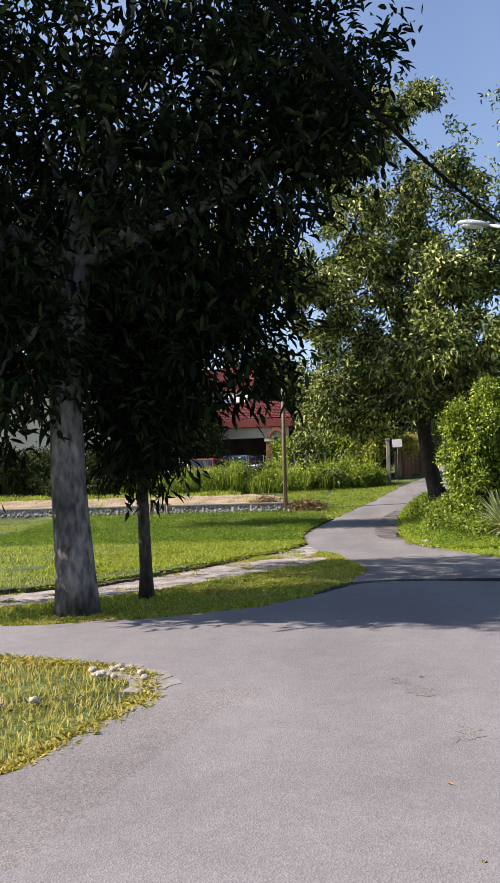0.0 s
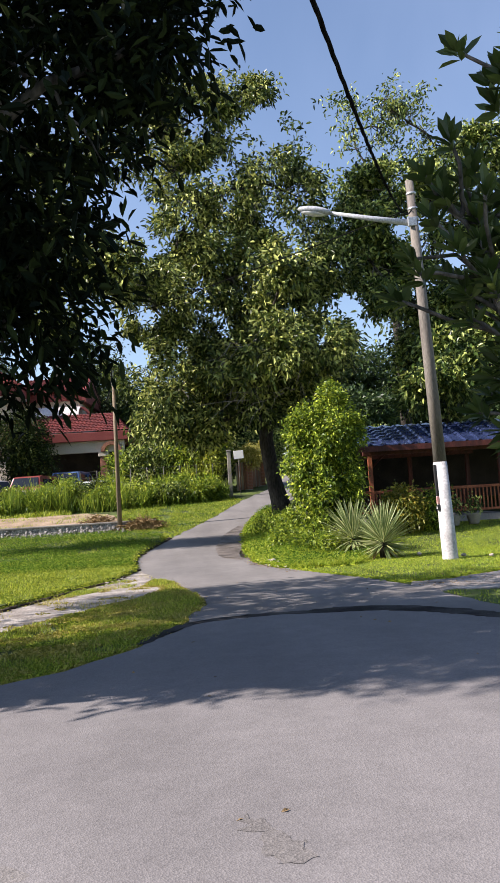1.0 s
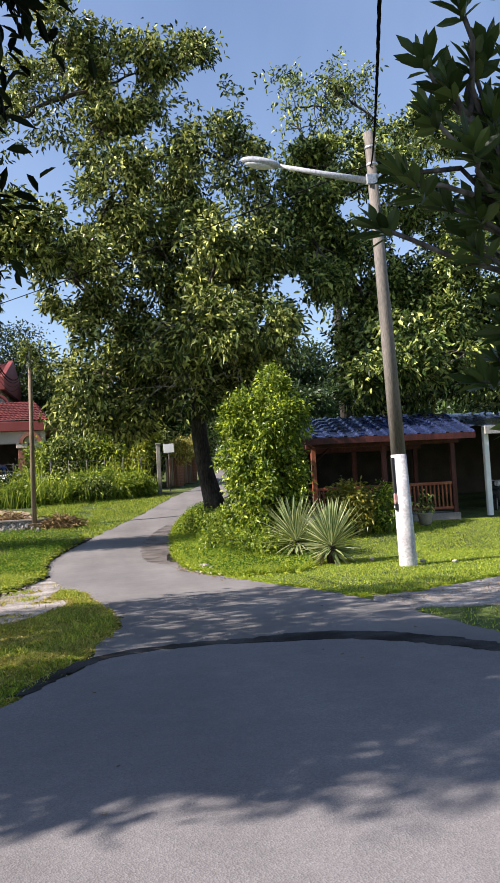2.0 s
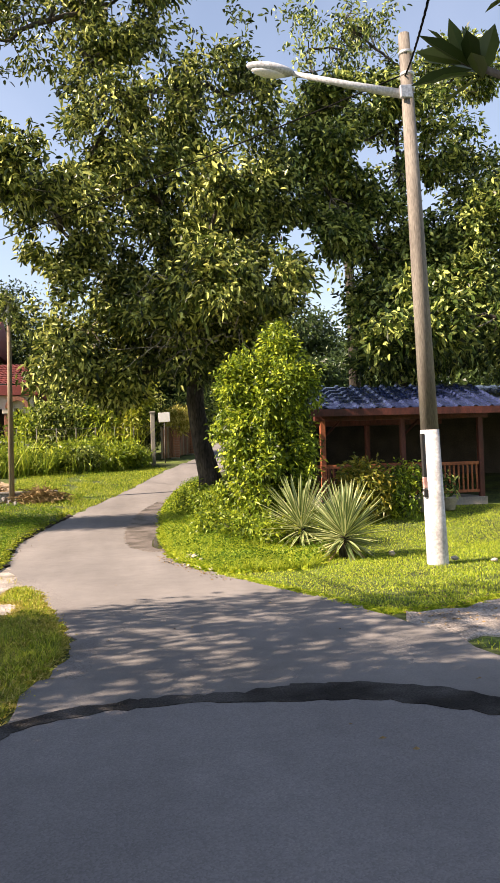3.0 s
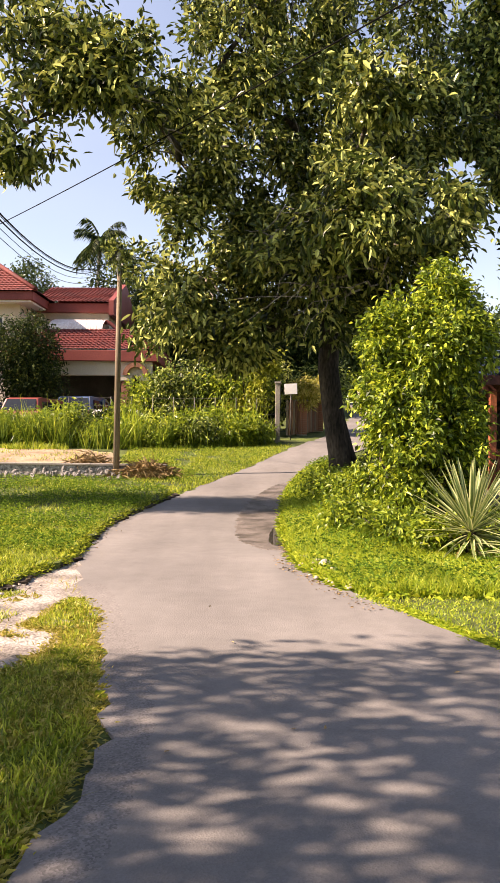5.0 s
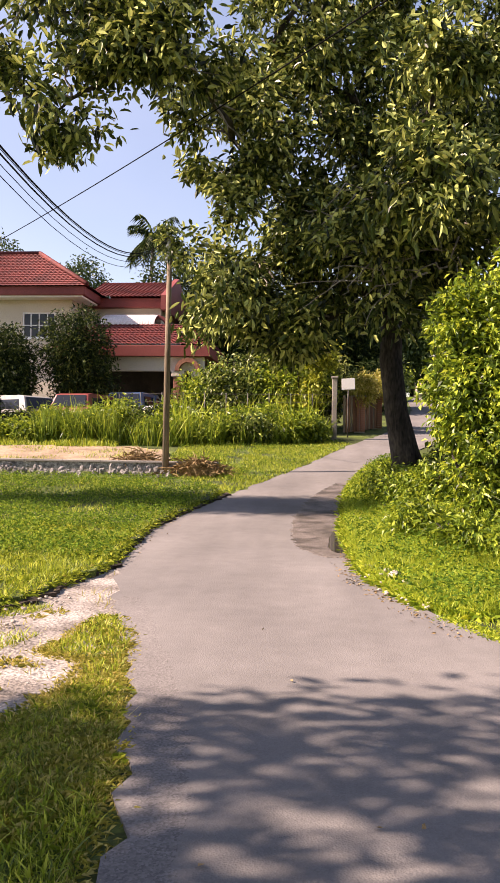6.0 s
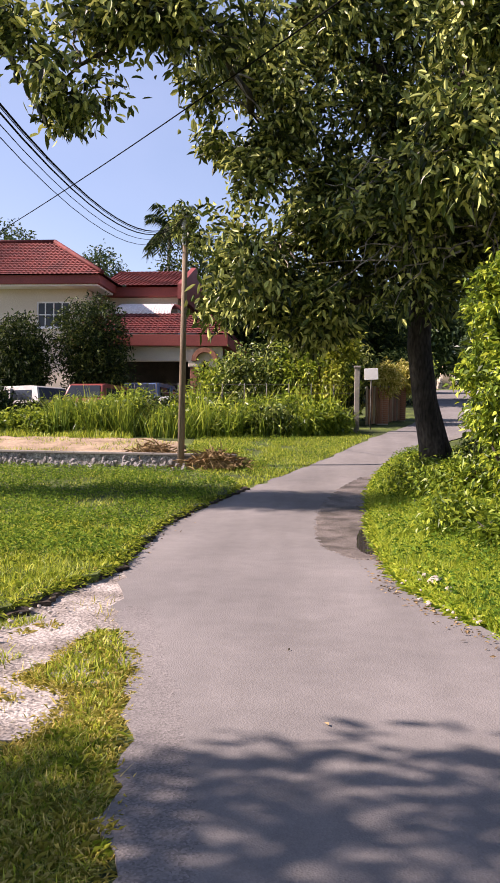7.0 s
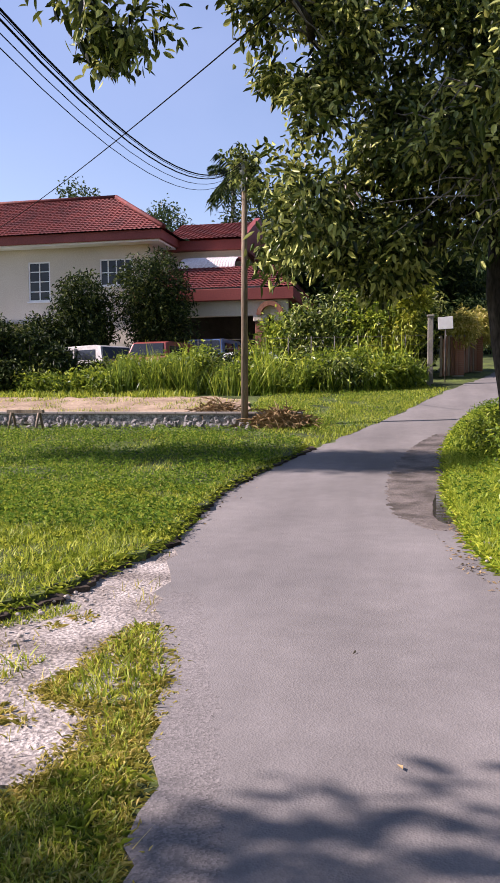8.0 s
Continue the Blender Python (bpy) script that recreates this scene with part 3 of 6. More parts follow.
# ---- big trees ----
def frangipani():
    """Forking bare limbs, each ending in a rosette of long blunt leaves."""
    rng = np.random.default_rng(16)
    ob = thing("frangipani", "frangipani tree with long thick leaves in rosettes", "tree")
    fork = Vector((7.7, 16.3, 1.9))
    tubes("trunk", [([(8.2, 16.6, -0.05), (8.1, 16.5, 1.0), tuple(fork)], [0.17, 0.13, 0.10])], BARK_PALE, ob, sides=12)
    limbs = [Vector(p) for p in ((6.0, 16.1, 4.4), (6.2, 16.1, 3.7), (6.75, 16.1, 5.9), (6.5, 16.1, 3.0), (6.6, 16.2, 2.3), (6.7, 16.1, 4.5), (7.1, 16.3, 3.5), (7.8, 16.5, 4.6), (8.6, 16.6, 3.4))]
    at, way = [], []
    for c in limbs:
        line = bent(fork, c, rng, 5, 0.10)
        tubes("branch", [(line, [0.055, 0.047, 0.04, 0.034, 0.03, 0.026])], BARK_GREY, ob, sides=8)
        shoots = []
        for k in range(15):
            tip = c + Vector((rng.normal() * 0.27, rng.normal() * 0.3, 0.1 + rng.normal() * 0.3))
            d = (tip - line[3]).normalized() + Vector((0, 0, 0.5))
            d.normalize()
            shoots.append((bent(line[rng.integers(3, 6)], tip, rng, 4, 0.12), [0.03, 0.026, 0.023, 0.021, 0.019]))
            u = d.orthogonal().normalized()
            v = d.cross(u)
            for q in range(13):
                a, open_ = q * 2.4, 0.35 + 0.85 * q / 12
                at.append(tuple(tip - d * 0.012 * q))
                way.append(tuple(d * math.cos(open_) + (u * math.cos(a) + v * math.sin(a)) * math.sin(open_)))
        tagged(tubes("shoot", shoots, BARK_GREY, ob, sides=6), kind="stuff")
    mesh_ob("crown", leaf_mesh("crown", np.array(at), np.array(way), 0.29, 0.1, rng, droop=0.12, fold=0.12, oval=True), LEAF_PLUM, ob)


def big_trees():
    z0 = ground_at(-0.6, 15) - 0.05
    tree("shade_tree", "tall evergreen tree with a shade-darkened crown and grey trunk beside the road",
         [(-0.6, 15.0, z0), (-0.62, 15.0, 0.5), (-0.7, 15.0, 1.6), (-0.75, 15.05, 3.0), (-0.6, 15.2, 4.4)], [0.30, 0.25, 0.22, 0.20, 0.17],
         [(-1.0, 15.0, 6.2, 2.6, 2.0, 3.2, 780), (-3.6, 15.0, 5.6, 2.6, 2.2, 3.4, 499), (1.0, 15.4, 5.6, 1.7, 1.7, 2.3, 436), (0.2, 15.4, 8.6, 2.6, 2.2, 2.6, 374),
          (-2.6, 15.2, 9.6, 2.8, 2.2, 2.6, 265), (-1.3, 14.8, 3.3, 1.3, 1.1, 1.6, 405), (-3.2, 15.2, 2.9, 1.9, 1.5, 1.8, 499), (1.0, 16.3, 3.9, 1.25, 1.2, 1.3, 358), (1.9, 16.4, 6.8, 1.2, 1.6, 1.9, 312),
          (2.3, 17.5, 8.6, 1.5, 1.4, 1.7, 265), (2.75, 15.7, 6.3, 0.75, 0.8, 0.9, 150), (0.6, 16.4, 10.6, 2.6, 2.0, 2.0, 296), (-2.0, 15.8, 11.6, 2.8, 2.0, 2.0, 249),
          # Unseen lobes from here on, added to shade the road and verge.
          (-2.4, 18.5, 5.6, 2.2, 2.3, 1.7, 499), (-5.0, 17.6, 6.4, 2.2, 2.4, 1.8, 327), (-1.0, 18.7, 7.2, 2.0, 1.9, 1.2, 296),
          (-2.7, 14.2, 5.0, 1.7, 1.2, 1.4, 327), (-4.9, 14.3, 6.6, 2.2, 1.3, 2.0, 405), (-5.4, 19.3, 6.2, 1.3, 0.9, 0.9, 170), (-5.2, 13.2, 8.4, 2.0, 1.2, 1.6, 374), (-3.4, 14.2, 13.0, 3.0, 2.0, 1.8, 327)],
         11, (0.20, 0.07), LEAF_SHADED, BARK_GREY, per=15, spread=0.17, cut=0.04, lump=2.3, twigs=120, oval=True)
    tree("young_tree", "slim dark-barked tree with drooping shade-darkened leaves",
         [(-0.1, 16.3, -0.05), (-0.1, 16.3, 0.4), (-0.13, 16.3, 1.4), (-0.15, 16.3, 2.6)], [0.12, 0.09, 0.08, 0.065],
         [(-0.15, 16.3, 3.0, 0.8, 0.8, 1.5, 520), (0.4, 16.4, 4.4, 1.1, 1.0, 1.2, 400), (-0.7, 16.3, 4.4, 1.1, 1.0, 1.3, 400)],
         12, (0.2, 0.06), LEAF_SHADED, BARK, per=14, spread=0.2, cut=-0.6, twigs=24)
    tree("shade_tree", "high thin tree beside the field, casting a band of shade",
         [(-11.5, 29.6, -0.05), (-11.5, 29.6, 4.0), (-11.3, 29.8, 8.0)], [0.22, 0.18, 0.13],
         [(-10.4, 30.0, 10.6, 2.6, 0.8, 1.2, 520), (-13.0, 29.9, 10.2, 2.0, 0.8, 1.2, 300), (-8.6, 30.2, 9.6, 1.6, 0.5, 0.8, 160)],
         9, (0.26, 0.08), LEAF_MANGO, BARK, per=12, spread=0.25, cut=-0.3, twigs=20)
    tz = ground_at(5.5, 35.4) - 0.1
    mango = tree("mango_tree", "large spreading mango tree with a dark trunk on the bank",
         [(5.6, 35.4, tz), (5.5, 35.4, tz + 0.5), (5.3, 35.4, 2.2), (5.15, 35.4, 3.4), (5.2, 35.5, 4.8)], [0.42, 0.33, 0.27, 0.26, 0.24],
         [(4.5, 34.6, 6.1, 3.4, 2.8, 2.1, 2200), (2.2, 34.2, 5.4, 1.8, 1.9, 2.2, 1150), (6.4, 32.8, 6.3, 1.5, 1.7, 1.7, 760), (5.6, 30.6, 5.9, 1.6, 1.1, 1.1, 520), (5.7, 32.4, 8.3, 1.5, 1.5, 1.5, 420), (4.4, 35.4, 9.3, 3.2, 2.6, 2.2, 1500), (2.4, 35.0, 10.6, 2.0, 1.8, 1.6, 560),
          (3.2, 35.6, 12.6, 2.3, 2.2, 2.7, 680), (5.8, 36.0, 13.2, 1.6, 1.8, 2.9, 560), (1.5, 34.4, 8.2, 1.6, 1.6, 1.5, 620), (0.8, 31.0, 8.7, 1.6, 1.3, 1.0, 330), (-1.3, 31.0, 7.4, 1.3, 1.2, 1.0, 220), (-0.9, 31.2, 9.9, 1.8, 1.5, 1.1, 340),
          (3.0, 34.6, 4.1, 1.5, 1.4, 0.8, 380), (7.4, 36.2, 9.6, 1.6, 1.8, 1.8, 560), (7.0, 35.6, 12.4, 1.3, 1.5, 2.2, 420), (1.2, 36.0, 15.0, 2.3, 2.0, 2.4, 640), (-1.4, 36.0, 13.8, 2.0, 1.8, 1.8, 380), (-2.8, 30.6, 8.45, 0.9, 0.9, 0.6, 120), (0.85, 30.7, 8.1, 1.0, 0.8, 0.5, 150), (-0.2, 30.8, 8.45, 1.0, 0.8, 0.6, 140), (3.6, 36.0, 15.9, 2.1, 1.8, 1.7, 480), (1.2, 36.0, 17.2, 1.8, 1.6, 1.2, 280), (5.5, 36.0, 16.6, 1.4, 1.3, 1.0, 220)],
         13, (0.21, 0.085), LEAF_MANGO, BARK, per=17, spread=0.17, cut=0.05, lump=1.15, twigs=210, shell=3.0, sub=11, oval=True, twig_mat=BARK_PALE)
    rng = np.random.default_rng(5)
    dead = []
    for k in range(16):
        a = Vector((5.6 + rng.normal() * 0.5, 32.6, 5.6 + rng.normal() * 0.4))
        b = a + Vector((-1.3 + rng.normal() * 0.6, -0.4, -0.5 + rng.normal() * 0.5))
        dead.append((bent(a, b, rng, 6, 0.16), [0.022, 0.02, 0.017, 0.014, 0.011, 0.008, 0.005]))
        dead.append((bent(a.lerp(b, 0.5), b + Vector((0.2, 0, -0.5)), rng, 6, 0.14), [0.014, 0.012, 0.010, 0.009, 0.007, 0.006, 0.004]))
    tubes("dead_twig", dead, BARK_PALE, mango, "bare pale twigs", sides=5)
    tree("shade_tree", "dense broad-leaved tree shading the small hut",
         [(12.6, 38.0, 1.1), (12.6, 38.0, 2.4), (12.4, 38.0, 4.2)], [0.38, 0.30, 0.26],
         [(13.6, 37.4, 7.0, 2.8, 2.6, 3.0, 1900), (11.4, 37.2, 8.6, 1.8, 1.8, 1.4, 340), (9.3, 37.0, 11.4, 2.2, 1.8, 1.5, 480), (12.4, 37.6, 12.8, 2.6, 2.0, 1.8, 380), (15.2, 37.6, 7.4, 3.0, 2.6, 3.4, 1400), (12.6, 38.0, 10.6, 3.4, 2.4, 2.6, 480), (9.9, 36.8, 9.8, 2.2, 1.8, 1.7, 480),
          (16.4, 38.0, 10.8, 3.0, 2.4, 2.6, 620), (10.6, 37.2, 13.2, 1.9, 1.8, 1.3, 420), (14.6, 37.6, 14.6, 2.4, 2.0, 1.6, 420), (18.6, 36.4, 6.4, 3.0, 2.6, 3.0, 620), (12.0, 35.6, 5.0, 2.0, 1.4, 1.2, 560), (14.8, 35.4, 5.2, 2.6, 1.4, 1.3, 420), (11.6, 32.2, 5.3, 1.8, 1.4, 1.1, 420), (10.2, 31.8, 4.9, 1.6, 1.4, 0.7, 420), (14.6, 31.6, 5.2, 2.2, 1.4, 1.2, 380)],
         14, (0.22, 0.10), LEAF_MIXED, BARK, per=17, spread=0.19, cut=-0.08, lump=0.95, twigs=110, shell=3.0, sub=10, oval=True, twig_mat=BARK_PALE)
    tree("airy_tree", "tall thin-leaved tree with bare forked limbs",
         [(13.0, 46.0, 2.0), (13.0, 46.0, 7.0), (12.8, 46.0, 14.0)], [0.30, 0.24, 0.16],
         [(11.4, 46.0, 20.0, 2.2, 1.8, 2.0, 110), (14.4, 46.0, 20.2, 2.6, 1.8, 1.8, 120), (12.9, 46.0, 21.6, 2.2, 1.6, 1.1, 70), (16.8, 46, 18.2, 2.2, 1.8, 1.6, 80), (12.0, 45, 16.8, 2.8, 1.8, 1.6, 110)],
         15, (0.25, 0.10), LEAF_MIXED, BARK, per=12, spread=0.24, cut=-0.1, lump=0.7, twigs=120, sub=12, oval=True)
    frangipani()
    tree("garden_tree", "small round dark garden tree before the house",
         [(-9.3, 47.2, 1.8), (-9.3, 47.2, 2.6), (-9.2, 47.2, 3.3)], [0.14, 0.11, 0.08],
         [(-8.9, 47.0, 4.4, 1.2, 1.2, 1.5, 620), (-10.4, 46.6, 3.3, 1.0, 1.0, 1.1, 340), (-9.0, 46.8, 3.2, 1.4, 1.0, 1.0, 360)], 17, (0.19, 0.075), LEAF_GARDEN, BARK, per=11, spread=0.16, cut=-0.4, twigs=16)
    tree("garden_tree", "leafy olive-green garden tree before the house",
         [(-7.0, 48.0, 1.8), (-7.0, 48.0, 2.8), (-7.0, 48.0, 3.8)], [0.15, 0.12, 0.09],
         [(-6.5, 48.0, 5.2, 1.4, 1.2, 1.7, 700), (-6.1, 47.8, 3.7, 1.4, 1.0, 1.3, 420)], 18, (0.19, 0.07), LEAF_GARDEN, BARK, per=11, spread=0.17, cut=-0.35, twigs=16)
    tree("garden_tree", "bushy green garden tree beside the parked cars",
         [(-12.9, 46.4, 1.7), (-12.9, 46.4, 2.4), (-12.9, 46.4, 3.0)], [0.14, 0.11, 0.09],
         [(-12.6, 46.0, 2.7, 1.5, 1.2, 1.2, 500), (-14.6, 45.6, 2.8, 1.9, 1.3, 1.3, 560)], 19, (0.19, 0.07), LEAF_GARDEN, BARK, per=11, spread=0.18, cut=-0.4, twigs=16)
    far = [(-27.5, 88, 5.5, 14.2, 3.8, 20), (-20.4, 92, 5.6, 12.6, 2.8, 21), (-3.0, 66, 4.2, 4.5, 2.6, 22), (1.6, 60, 3.2, 4.0, 2.6, 23), (17.5, 84, 5.4, 6.0, 4.2, 24), (8.5, 92, 5.8, 6.5, 4.0, 25), (3.2, 86, 5.6, 6, 3.6, 26), (21, 66, 4.4, 6.5, 4.2, 27), (-33, 80, 5.0, 6.5, 4.2, 28), (24, 50, 2.6, 6.0, 3.6, 29), (13.5, 62, 4.0, 4.4, 2.6, 30), (12.0, 92, 5.8, 11, 4.5, 34), (17.0, 79, 5, 9.5, 4.0, 35), (9.6, 80, 5, 7.0, 2.4, 36)]
    for x, y, z, h, r, seed in far:
        z = ground_at(x, y)
        tree("distant_tree", "distant green broad-leaved tree", [(x, y, z - 0.1), (x, y, z + h * 0.3), (x, y, z + h * 0.55)], [0.3, 0.24, 0.16],
             [(x, y, z + h * 0.72, r, r * 0.8, h * 0.36, 520), (x - r * 0.6, y, z + h * 0.5, r * 0.7, r * 0.7, h * 0.3, 300), (x + r * 0.6, y, z + h * 0.5, r * 0.7, r * 0.7, h * 0.3, 300)],
             seed, (0.40, 0.2), LEAF_FAR, BARK, per=16, spread=0.4, cut=-0.3, lump=0.5, twigs=0)
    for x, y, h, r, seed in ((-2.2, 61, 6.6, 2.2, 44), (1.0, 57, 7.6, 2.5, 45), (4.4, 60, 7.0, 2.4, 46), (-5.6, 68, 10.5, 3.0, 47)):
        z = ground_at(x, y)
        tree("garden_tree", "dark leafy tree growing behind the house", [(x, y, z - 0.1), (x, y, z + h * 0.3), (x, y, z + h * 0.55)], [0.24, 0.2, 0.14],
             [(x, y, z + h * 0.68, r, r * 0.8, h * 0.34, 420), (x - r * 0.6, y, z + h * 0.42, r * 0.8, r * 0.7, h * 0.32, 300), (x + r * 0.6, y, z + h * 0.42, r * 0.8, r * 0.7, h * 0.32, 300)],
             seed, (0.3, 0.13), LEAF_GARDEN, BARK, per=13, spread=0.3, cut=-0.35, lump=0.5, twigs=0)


big_trees()


# ---- palm ----
def palm(at, height, seed):
    rng = np.random.default_rng(seed)
    ob = thing("coconut_palm", "tall coconut palm with drooping feathery fronds", "palm tree")
    x, y, z = at
    top = Vector((x + 0.4, y, z + height))
    tubes("trunk", [([(x, y, z - 0.1), (x + 0.1, y, z + height * 0.5), tuple(top)], [0.22, 0.16, 0.13])], BARK_PALE, ob, sides=10)
    for k in range(30):
        a, up = k * 2.4, rng.uniform(-0.5, 2.1)
        line, leafs, ways = [], [], []
        d = Vector((math.cos(a), math.sin(a), 0))
        for i in range(12):
            t = i / 11
            p = top + d * (1.75 * t) + Vector((0, 0, up * 1.5 * t - 1.5 * t * t))
            line.append(p)
            side = d.cross(Vector((0, 0, 1)))
            if i:
                for s in (-1, 1):
                    for j in range(3):
                        leafs.append(tuple(p - d * 0.08 * j))
                        ways.append(tuple(side * s * 0.8 + d * 0.5 + Vector((0, 0, -0.7))))
        frond = tubes("frond", [(line, [0.035 * (1 - 0.8 * i / 11) for i in range(12)])], LEAF_MIXED, ob, sides=4)
        mesh_ob("frond_leaf", leaf_mesh("frond_leaf", np.array(leafs), np.array(ways), 0.75, 0.09, rng), LEAF_GARDEN, frond)


palm((-9.9, 75, ground_at(-9.6, 75)), 11.9, 5)


# ---- bushes and low plants ----
def bush(name, label, lobes, seed, leaf, leaf_mat, per=10, spread=0.15, cut=-0.4, stems=10, lump=1.2, category="bush", stem_top=0.6, sub=0):
    rng = np.random.default_rng(seed)
    ob = thing(name, label, category)
    at, way = crown_points(lobes, rng, per, spread, 2.6, lump, cut, sub)
    lines = []
    for i in range(stems):
        cx, cy, cz, rx, ry, rz, c = lobes[i % len(lobes)]
        g = ground_at(cx, cy)
        a = (cx + rng.normal() * rx * 0.15, cy + rng.normal() * ry * 0.15, g - 0.05)
        b = (cx + rng.normal() * rx * 0.4, cy + rng.normal() * ry * 0.4, cz + rz * stem_top)
        lines.append((bent(a, b, rng, 5, 0.05), [0.03, 0.026, 0.022, 0.017, 0.012, 0.007]))
    for line in lines:
        tubes("stem", [line], BARK, ob, sides=6)
    mesh_ob("foliage", leaf_mesh("foliage", at, way, leaf[0], leaf[1], rng), leaf_mat, ob)
    return ob


bush("tall_bush", "tall bright yellow-green bush with fine leaves",
     [(6.3, 29.0, 1.55, 1.05, 1.0, 1.2, 1000), (6.25, 29.0, 2.9, 0.95, 0.9, 1.1, 900), (6.65, 29.1, 2.3, 0.78, 0.8, 1.2, 560), (5.8, 28.9, 2.2, 0.7, 0.7, 0.9, 420), (6.5, 29.0, 3.9, 0.5, 0.5, 0.6, 280), (6.75, 29.0, 3.2, 0.68, 0.7, 0.8, 420), (5.8, 29.0, 3.1, 0.55, 0.6, 0.75, 320)],
     31, (0.12, 0.058), LEAF_BUSH, per=19, spread=0.09, cut=-0.14, stems=9, sub=26, lump=2.2)
bush("croton_bush", "yellow-leaved croton bush before the hut", [(8.25, 28.8, 0.9, 0.6, 0.5, 0.65, 340)], 32, (0.14, 0.055), LEAF_CROTON, per=10, spread=0.1)
bush("hedge_bush", "green clipped hedge bush before the hut", [(9.15, 28.9, 0.85, 0.42, 0.45, 0.66, 260)], 33, (0.12, 0.05), LEAF_BUSH, per=10, spread=0.1)
for i, (x, y, h, m) in enumerate([(5.6, 27.6, 0.5, LEAF_WEED), (5.1, 28.6, 0.55, LEAF_WEED), (6.1, 27.0, 0.55, LEAF_WEED), (5.5, 30.8, 0.8, LEAF_WEED), (4.95, 33.3, 0.7, LEAF_WEED), (6.2, 33.6, 0.9, LEAF_MIXED), (7.2, 27.6, 0.45, LEAF_WEED), (6.4, 31.6, 1.1, LEAF_MIXED), (5.2, 31.8, 0.6, LEAF_BUSH)]):
    g = ground_at(x, y)
    bush("weed_clump", "leafy green weeds growing on the bank", [(x, y, g + h * 0.32, 0.5, 0.45, h * 0.42, 200)], 40 + i, (0.11, 0.05), m, per=9, spread=0.11, stems=6, category="weeds")
for i, (x, y, h, w, m) in enumerate([(0.2, 48, 3.0, 1.6, LEAF_MIXED), (2.2, 47.5, 3.4, 1.5, LEAF_BUSH), (-1.2, 48.5, 2.2, 1.3, LEAF_WEED), (3.4, 49, 2.6, 1.2, LEAF_MANGO), (8.9, 43.0, 1.4, 1.5, LEAF_BUSH), (10.6, 48, 1.9, 1.8, LEAF_BUSH), (12.6, 55, 2.4, 2.2, LEAF_MIXED), (6.2, 58, 2.6, 1.6, LEAF_MIXED), (7.4, 68, 2.2, 1.6, LEAF_BUSH), (9.4, 38.0, 1.5, 1.5, LEAF_MIXED), (-16.5, 45.5, 2.0, 1.8, LEAF_GARDEN), (-11.4, 44.4, 1.9, 1.6, LEAF_GARDEN), (-9.5, 44.2, 1.2, 0.9, LEAF_GARDEN)]):
    g = ground_at(x, y)
    bush("garden_bush", "leafy green bush behind the fence", [(x, y, g + h * 0.5, w, w * 0.7, h * 0.52, 420), (x + w * 0.5, y, g + h * 0.7, w * 0.6, w * 0.5, h * 0.4, 180)], 60 + i, (0.22, 0.09), m, per=9, spread=0.2, stems=8)


bush("yellow_shrub", "tall yellow-green shrub behind the wire fence",
     [(3.1, 46.9, ground_at(3.1, 46.9) + 1.7, 1.0, 0.7, 1.5, 420), (3.4, 46.9, ground_at(3.1, 46.9) + 2.9, 0.7, 0.6, 0.7, 170), (2.4, 46.8, ground_at(2.4, 46.8) + 1.2, 0.7, 0.5, 1.1, 200)],
     93, (0.2, 0.085), LEAF_YELLOW, per=10, spread=0.15, cut=-0.2, stems=9, sub=12)


def agave(at, size, seed, count=150):
    rng = np.random.default_rng(seed)
    ob = thing("agave", "striped cream and green agave with stiff sword leaves", "agave plant", at, 0, "agaves by the lane")
    for k in range(count):
        t = k / count
        a = k * 2.39996 + rng.normal() * 0.12
        up = radians(80 - 114 * t + rng.normal() * 4)
        ln = size * (0.74 + 0.36 * math.sin(math.pi * min(1, t + 0.25))) * rng.uniform(0.88, 1.08)
        d = Vector((math.cos(a) * math.cos(up), math.sin(a) * math.cos(up), math.sin(up)))
        s = d.cross(Vector((0, 0, 1))).normalized()
        n = s.cross(d)
        base = Vector((math.cos(a) * 0.05, math.sin(a) * 0.05, 0.2 + size * 0.34 * (1 - t)))
        v, f = [], []
        for i, (q, w) in enumerate(((0, 0.020), (0.25, 0.036), (0.55, 0.033), (0.85, 0.016), (1.0, 0.002))):
            p = base + d * ln * q - Vector((0, 0, 1)) * ln * 0.10 * q * q * (1 if t > 0.55 else 0.2)
            w *= size
            v += [tuple(p + s * w * e + n * w * (0.5 * abs(e) - 0.12)) for e in (-1, -0.55, 0, 0.55, 1)]
            if i:
                o = 5 * i
                f += [(o - 5 + c, o - 4 + c, o + 1 + c, o + c) for c in range(4)]
        me = fast_mesh("leaf", v, f)
        mesh_ob("leaf", me, LEAF_AGAVE if t < 0.93 else STRAW, ob, "", True)
        if t < 0.93:
            me.materials.append(LEAF_AGAVE_RIM)
            me.polygons.foreach_set("material_index", np.array([1, 0, 0, 1] * 4, np.int32))
    tubes("stalk", [([(0, 0, -0.05), (0, 0, 0.2), (0, 0, 0.2 + size * 0.3)], [0.09, 0.11, 0.05])], BARK, ob, sides=8)
    return ob


agave((6.45, 26.7, ground_at(6.45, 26.7)), 0.84, 3)
agave((6.86, 25.2, ground_at(6.86, 25.2)), 0.80, 4)


